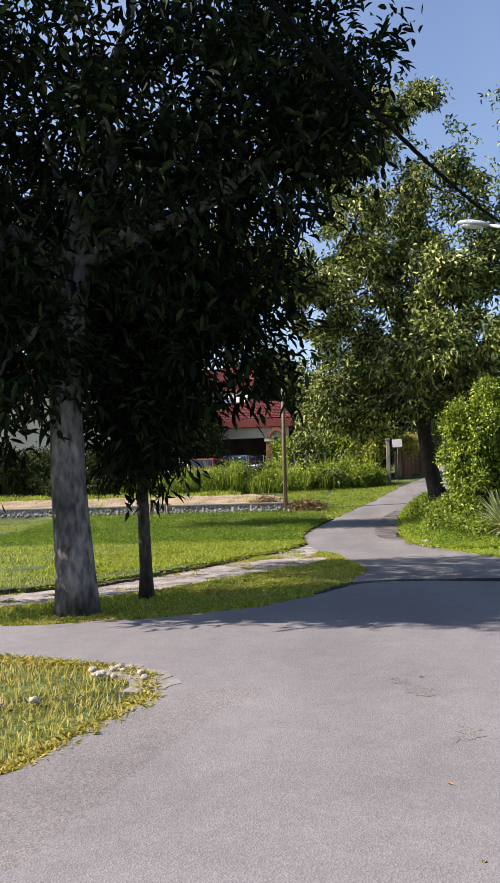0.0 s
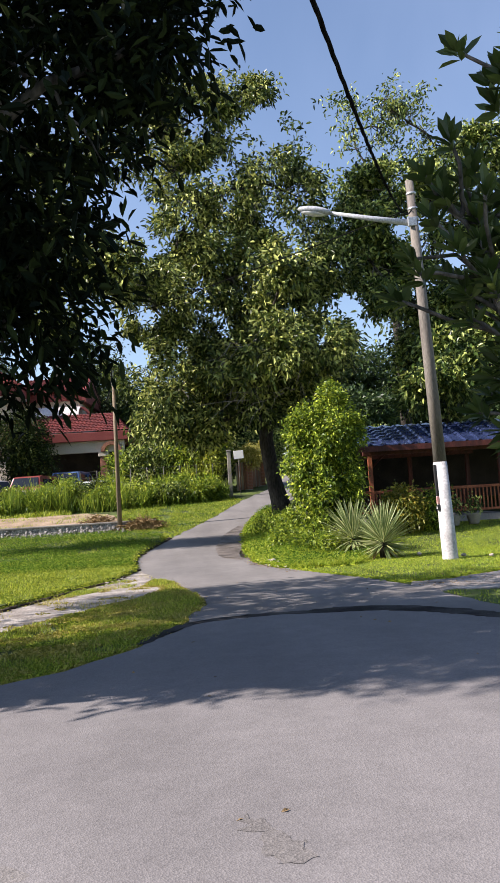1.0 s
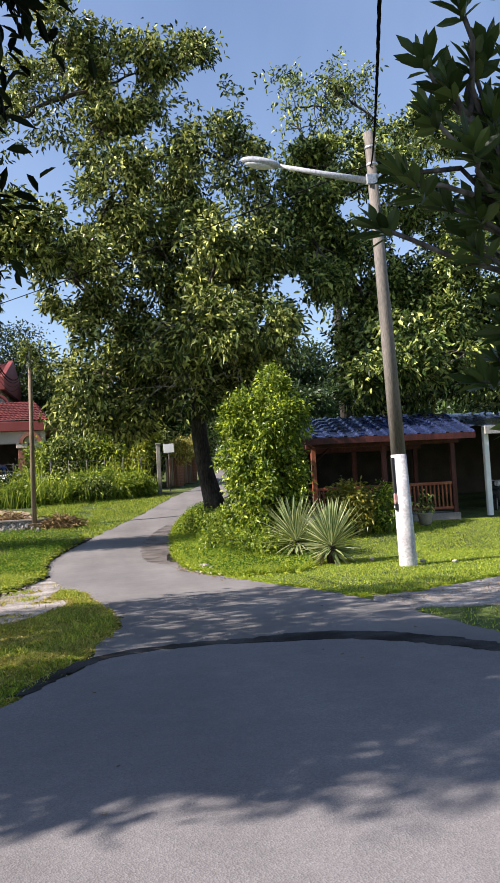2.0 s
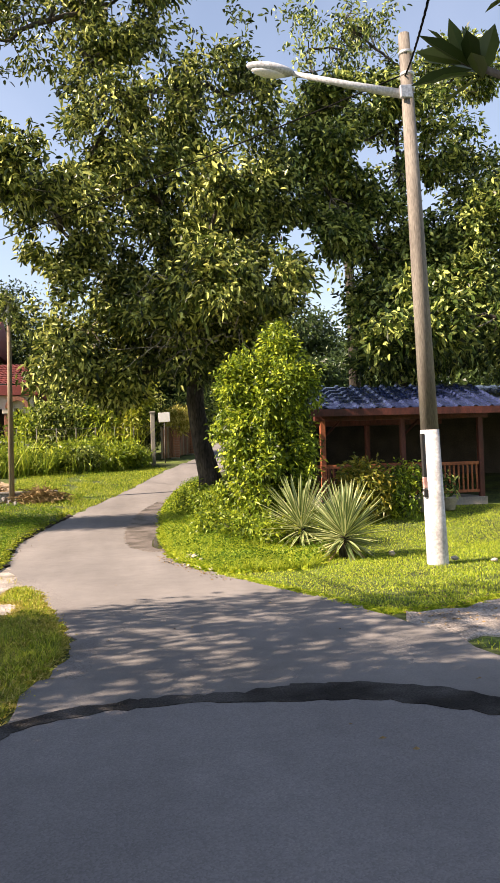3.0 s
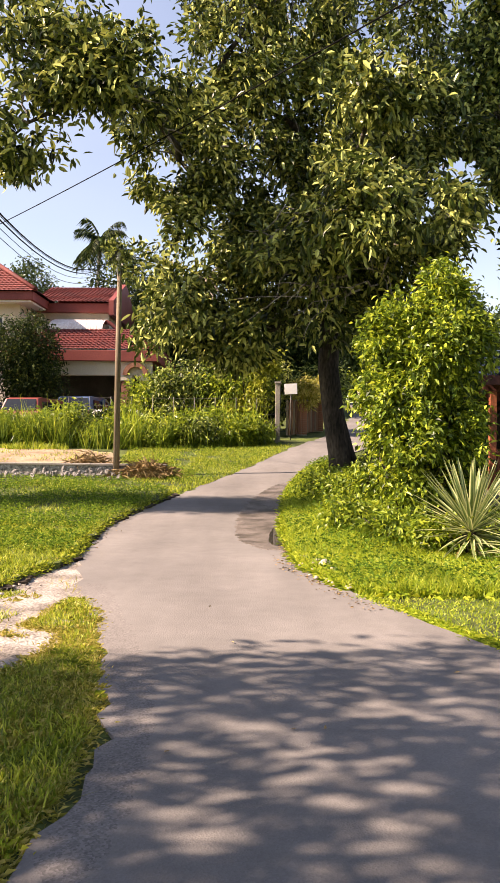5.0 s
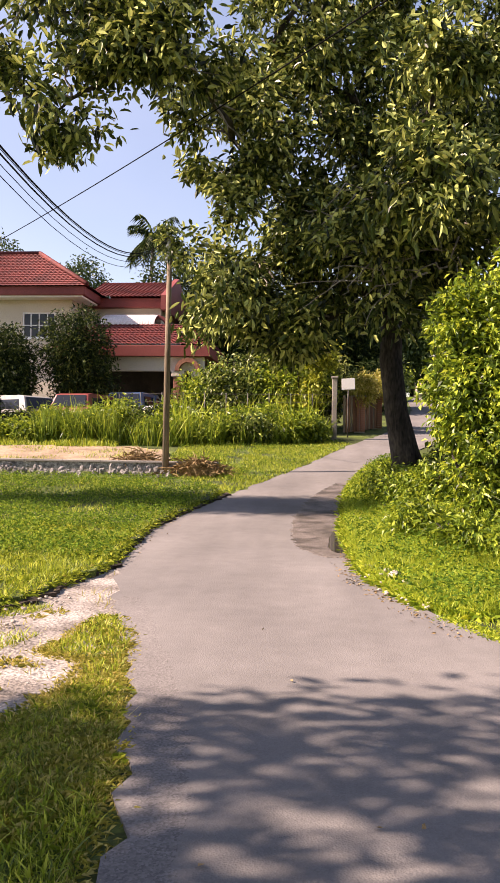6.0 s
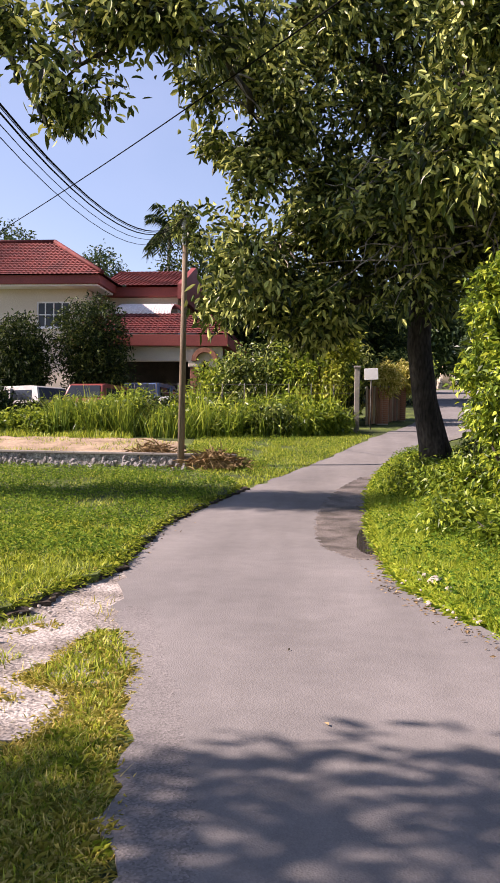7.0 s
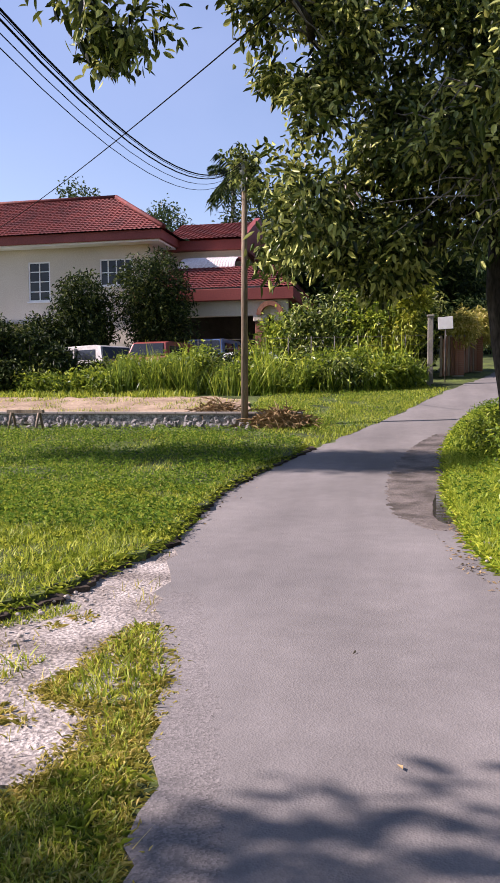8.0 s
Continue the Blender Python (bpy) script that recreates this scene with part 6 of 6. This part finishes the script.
NEAR_CORNER = [(-6, 2), (-1.0, 2), (0.25, 6.5), (1.02, 9.7), (1.4, 11.1), (1.2, 11.85), (0.6, 12.2), (-0.4, 12.45), (-6, 13.1)]
BANK = [(4.65, 24.0), (4.35, 25.2), (4.15, 26), (4.02, 28.6), (4.0, 30), (4.1, 33.5), (4.4, 36), (5.25, 39), (7.2, 41), (7.2, 30), (7.0, 26), (6, 24)]
LAWN = [(6.1, 20.7), (5.6, 21.8), (5.08, 23.05), (4.65, 24.0), (6.4, 25.6), (7.2, 30), (10, 30), (24, 30), (24, 23.1), (14, 22.8), (8.6, 21.8), (7.0, 20.8)]
VERGE_R = [(7.1, 15.6), (6.5, 17.3), (6.4, 19.2), (8, 18.9), (12, 19.4), (20, 20), (20, 10), (7.6, 10)]
ROADS = [LANE, MAIN]
blades("grass_field", "trampled green grass on the verge", [(FIELD_LEFT, 0.8), (FIELD_UP, 0.2)], ROADS, 150000, 0.075, 0.007, BLADE, 1, 0.7, 0.25)
blades("grass_strip", "sunlit yellow-green grass between road and gravel", [(ISLAND, 0.94), (TONGUE, 0.04), (TONGUE_FAR, 0.02)], ROADS, 95000, 0.06, 0.0055, BLADE, 2, 0.9, 0.10)
blades("dry_grass", "dry yellow blades among the green grass", [(ISLAND, 0.38), (TONGUE, 0.02), (FIELD_LEFT, 0.3), (NEAR_CORNER, 0.3)], ROADS, 50000, 0.055, 0.005, BLADE_DRY, 3, 1.0, 0.05)
blades("grass_corner", "yellow-green grass at the road corner", [(NEAR_CORNER, 1.0)], ROADS, 70000, 0.065, 0.0055, BLADE_DRY, 4, 0.8, 0.3)
blades("bank_grass", "long bright green grass on the bank", [(BANK, 1.0)], ROADS, 110000, 0.11, 0.006, BLADE_TALL, 5, 0.8, 0.5)
blades("lawn", "short bright sunlit lawn", [(LAWN, 0.85), (VERGE_R, 0.15)], ROADS + [GRAVEL_RIGHT], 210000, 0.034, 0.006, BLADE_TALL, 6, 1.1, 0.6)
ISLAND_NEAR = [(2.6, 17.6), (2.88, 19.6), (2.72, 20.9), (2.5, 21.8), (2.25, 22.7), (1.95, 23.3), (1.85, 22.9), (1.88, 22.5), (2.18, 22.25), (2.2, 21.75), (2.1, 21.3), (1.85, 20.6), (1.3, 19.6), (1.0, 18.0)]
blades("turf_blades", "short matted grass at the lane's edge", [(ISLAND_NEAR, 1.0)], ROADS, 60000, 0.035, 0.004, BLADE, 21, 1.3, 0.35)
blades("straw_blades", "short matted dry grass at the lane's edge", [(ISLAND_NEAR, 1.0)], ROADS, 26000, 0.045, 0.0035, BLADE_DRY, 22, 1.5, 0.1)
FIELD_NEAR = [(-1.6, 19.0), (0.0, 21.0), (0.72, 23.2), (1.02, 23.85), (1.12, 25.0), (1.26, 25.9), (1.05, 27.5), (0.9, 29.5), (-3, 29.5), (-3, 19)]
blades("field_turf", "dense short grass near the lane's edge", [(FIELD_NEAR, 1.0)], ROADS, 60000, 0.06, 0.006, BLADE, 23, 0.9, 0.4)
TALL = [(-5.2, 42.2), (-1.2, 41.9), (2.4, 42.9), (3.9, 44.2), (3.6, 45.4), (0, 45.0), (-5.2, 44.6)]
TALL_LEFT = [(-5.9, 42.2), (-3.2, 42.0), (-3.2, 43.2), (-5.9, 43.4)]
blades("tall_grass", "tall overgrown grass before the fence", [(TALL, 1.0)], [], 10000, 0.7, 0.018, BLADE_REED, 7, 0.6, 0.1)
blades("reeds", "clumps of taller pale reeds before the fence", [(TALL, 1.0)], [], 1500, 1.3, 0.015, BLADE_TALL, 17, 0.5, -0.15)
blades("tall_grass", "ragged tall grass before the parked cars", [(TALL_LEFT, 1.0)], [], 1500, 1.0, 0.018, BLADE_REED, 8, 0.45, 0.1)
blades("yard_grass", "sparse grass patches on the bare dirt yard", [(DIRT_PAD, 1.0)], [], 30000, 0.15, 0.009, BLADE, 41, 0.9, -0.14)
blades("gravel_grass", "thin grass tufts growing through the gravel", [(GRAVEL_LEFT, 1.0)], ROADS, 26000, 0.07, 0.005, BLADE_DRY, 43, 1.0, -0.2)
blades("yard_fringe", "low grass below the dark bushes", [([(-16, 41.0), (-3, 41.3), (-3, 42.6), (-16, 42.6)], 1.0)], [], 9000, 0.2, 0.012, BLADE, 42, 0.6, 0.2)


def edge_blades(name, label, poly, part_of, count, height, material, seed, lift=0.0, blade=0.008):
    """Blades that fray and overhang the border of a patch of grass, along a stretch of its outline."""
    rng = np.random.default_rng(seed)
    ring = np.array([p for p in poly if part_of(*p)])
    k = rng.integers(len(ring) - 1, size=count)
    step = np.linalg.norm(ring[k + 1] - ring[k], axis=1)
    k = k[step < 2.5]
    t = rng.uniform(0, 1, (len(k), 1))
    p = ring[k] * (1 - t) + ring[k + 1] * t + rng.normal(size=(len(k), 2)) * 0.045
    at = np.column_stack([p, gz(p[:, 0], p[:, 1]) - 0.02 + lift * rng.uniform(0.2, 1.0, len(k))])
    way = rng.normal(size=(len(k), 3)) * np.array([1, 1, 0.3]) + np.array([0, 0, 0.55])
    ob = mesh_ob(name, leaf_mesh(name, at, way, height, blade, rng, droop=0.35), material)
    tagged(ob, label, "grass", "", "stuff")


edge_blades("turf_fringe", "ragged grass fringe hanging over the turf edge", FIELD_LEFT, lambda x, y: x > -3 and y < 34, 7000, 0.08, BLADE, 31, 0.09, 0.006)
edge_blades("island_fringe", "ragged grass fringe along the road", ISLAND, lambda x, y: x > -2, 14000, 0.055, BLADE_DRY, 32, 0.01, 0.0045)
edge_blades("bank_fringe", "long grass fringe hanging over the lane", rounded([(4.65, 23.9), (4.32, 25.2), (4.12, 26), (4.0, 28.6), (3.98, 30), (4.08, 33.5), (4.38, 36), (5.23, 39)], 1), lambda x, y: True, 9000, 0.13, BLADE_TALL, 33, 0.02, 0.005)
edge_blades("lawn_fringe", "short grass fringe at the lawn's edge", [(4.65, 23.95), (5.07, 23.05), (5.6, 21.8), (6.08, 20.62), (6.9, 20.7), (8.6, 21.7), (11, 22.2)], lambda x, y: True, 9000, 0.08, BLADE_TALL, 34, 0.0)
edge_blades("corner_fringe", "yellow grass fringe at the road corner", [(0.25, 6.5), (1.04, 9.7), (1.42, 11.1), (1.25, 11.85), (0.7, 12.2), (-0.4, 12.5), (-4, 13.0)], lambda x, y: True, 9000, 0.10, BLADE_DRY, 35, 0.0)


def weeds(label, poly, spans, n, seed, low, high, patch):
    rng = np.random.default_rng(seed)
    x, y = rng.uniform(spans[0], spans[1], n), rng.uniform(spans[2], spans[3], n)
    ok = inside(x, y, poly)
    x, y = x[ok], y[ok]
    keep = np.array([noise.noise(Vector((a * 0.9, b * 0.9, seed))) for a, b in zip(x, y)]) > rng.uniform(patch - 0.2, patch + 0.2, len(x))
    x, y = x[keep], y[keep]
    at = np.column_stack([x, y, gz(x, y) + low + rng.uniform(0.0, high, len(x))])
    way = rng.normal(size=(len(x), 3)) * np.array([1, 1, 0.4]) + np.array([0, 0, 0.4])
    ob = mesh_ob("ground_weeds", leaf_mesh("ground_weeds", at, way, 0.058, 0.03, rng), LEAF_LAWN)
    tagged(ob, label, "weeds", "", "stuff")


weeds("low broad-leaved weeds spreading over the verge", FIELD_LEFT, (-9, 1.6, 26, 36), 64000, 9, 0.06, 0.14, -0.35)
weeds("low broad-leaved weeds among the grass on the bank", BANK, (4, 7.3, 24, 40), 26000, 10, 0.03, 0.18, 0.0)
weeds("low weeds along the yard and lane", FIELD_UP, (-1, 4.6, 33, 45), 12000, 11, 0.0, 0.12, 0.0)
tufts("coarse green tufts standing in the grass by the lane", ISLAND, ROADS, 650, 0.085, BLADE, 51, 26, 0.08)
tufts("coarse straw-coloured tufts in the grass by the lane", ISLAND, ROADS, 1300, 0.085, BLADE_DRY, 52, 22, -0.02)
tufts("coarse green tufts on the verge's turf", FIELD_NEAR, ROADS + [GRAVEL_LEFT], 900, 0.12, BLADE, 53, 30, 0.0)
tufts("straggling tufts on the pale gravel track", GRAVEL_LEFT, ROADS, 260, 0.09, BLADE_DRY, 54, 26, 0.12)
tufts("long bright tufts on the bank", BANK, ROADS, 900, 0.16, BLADE_TALL, 55, 30, -0.1)
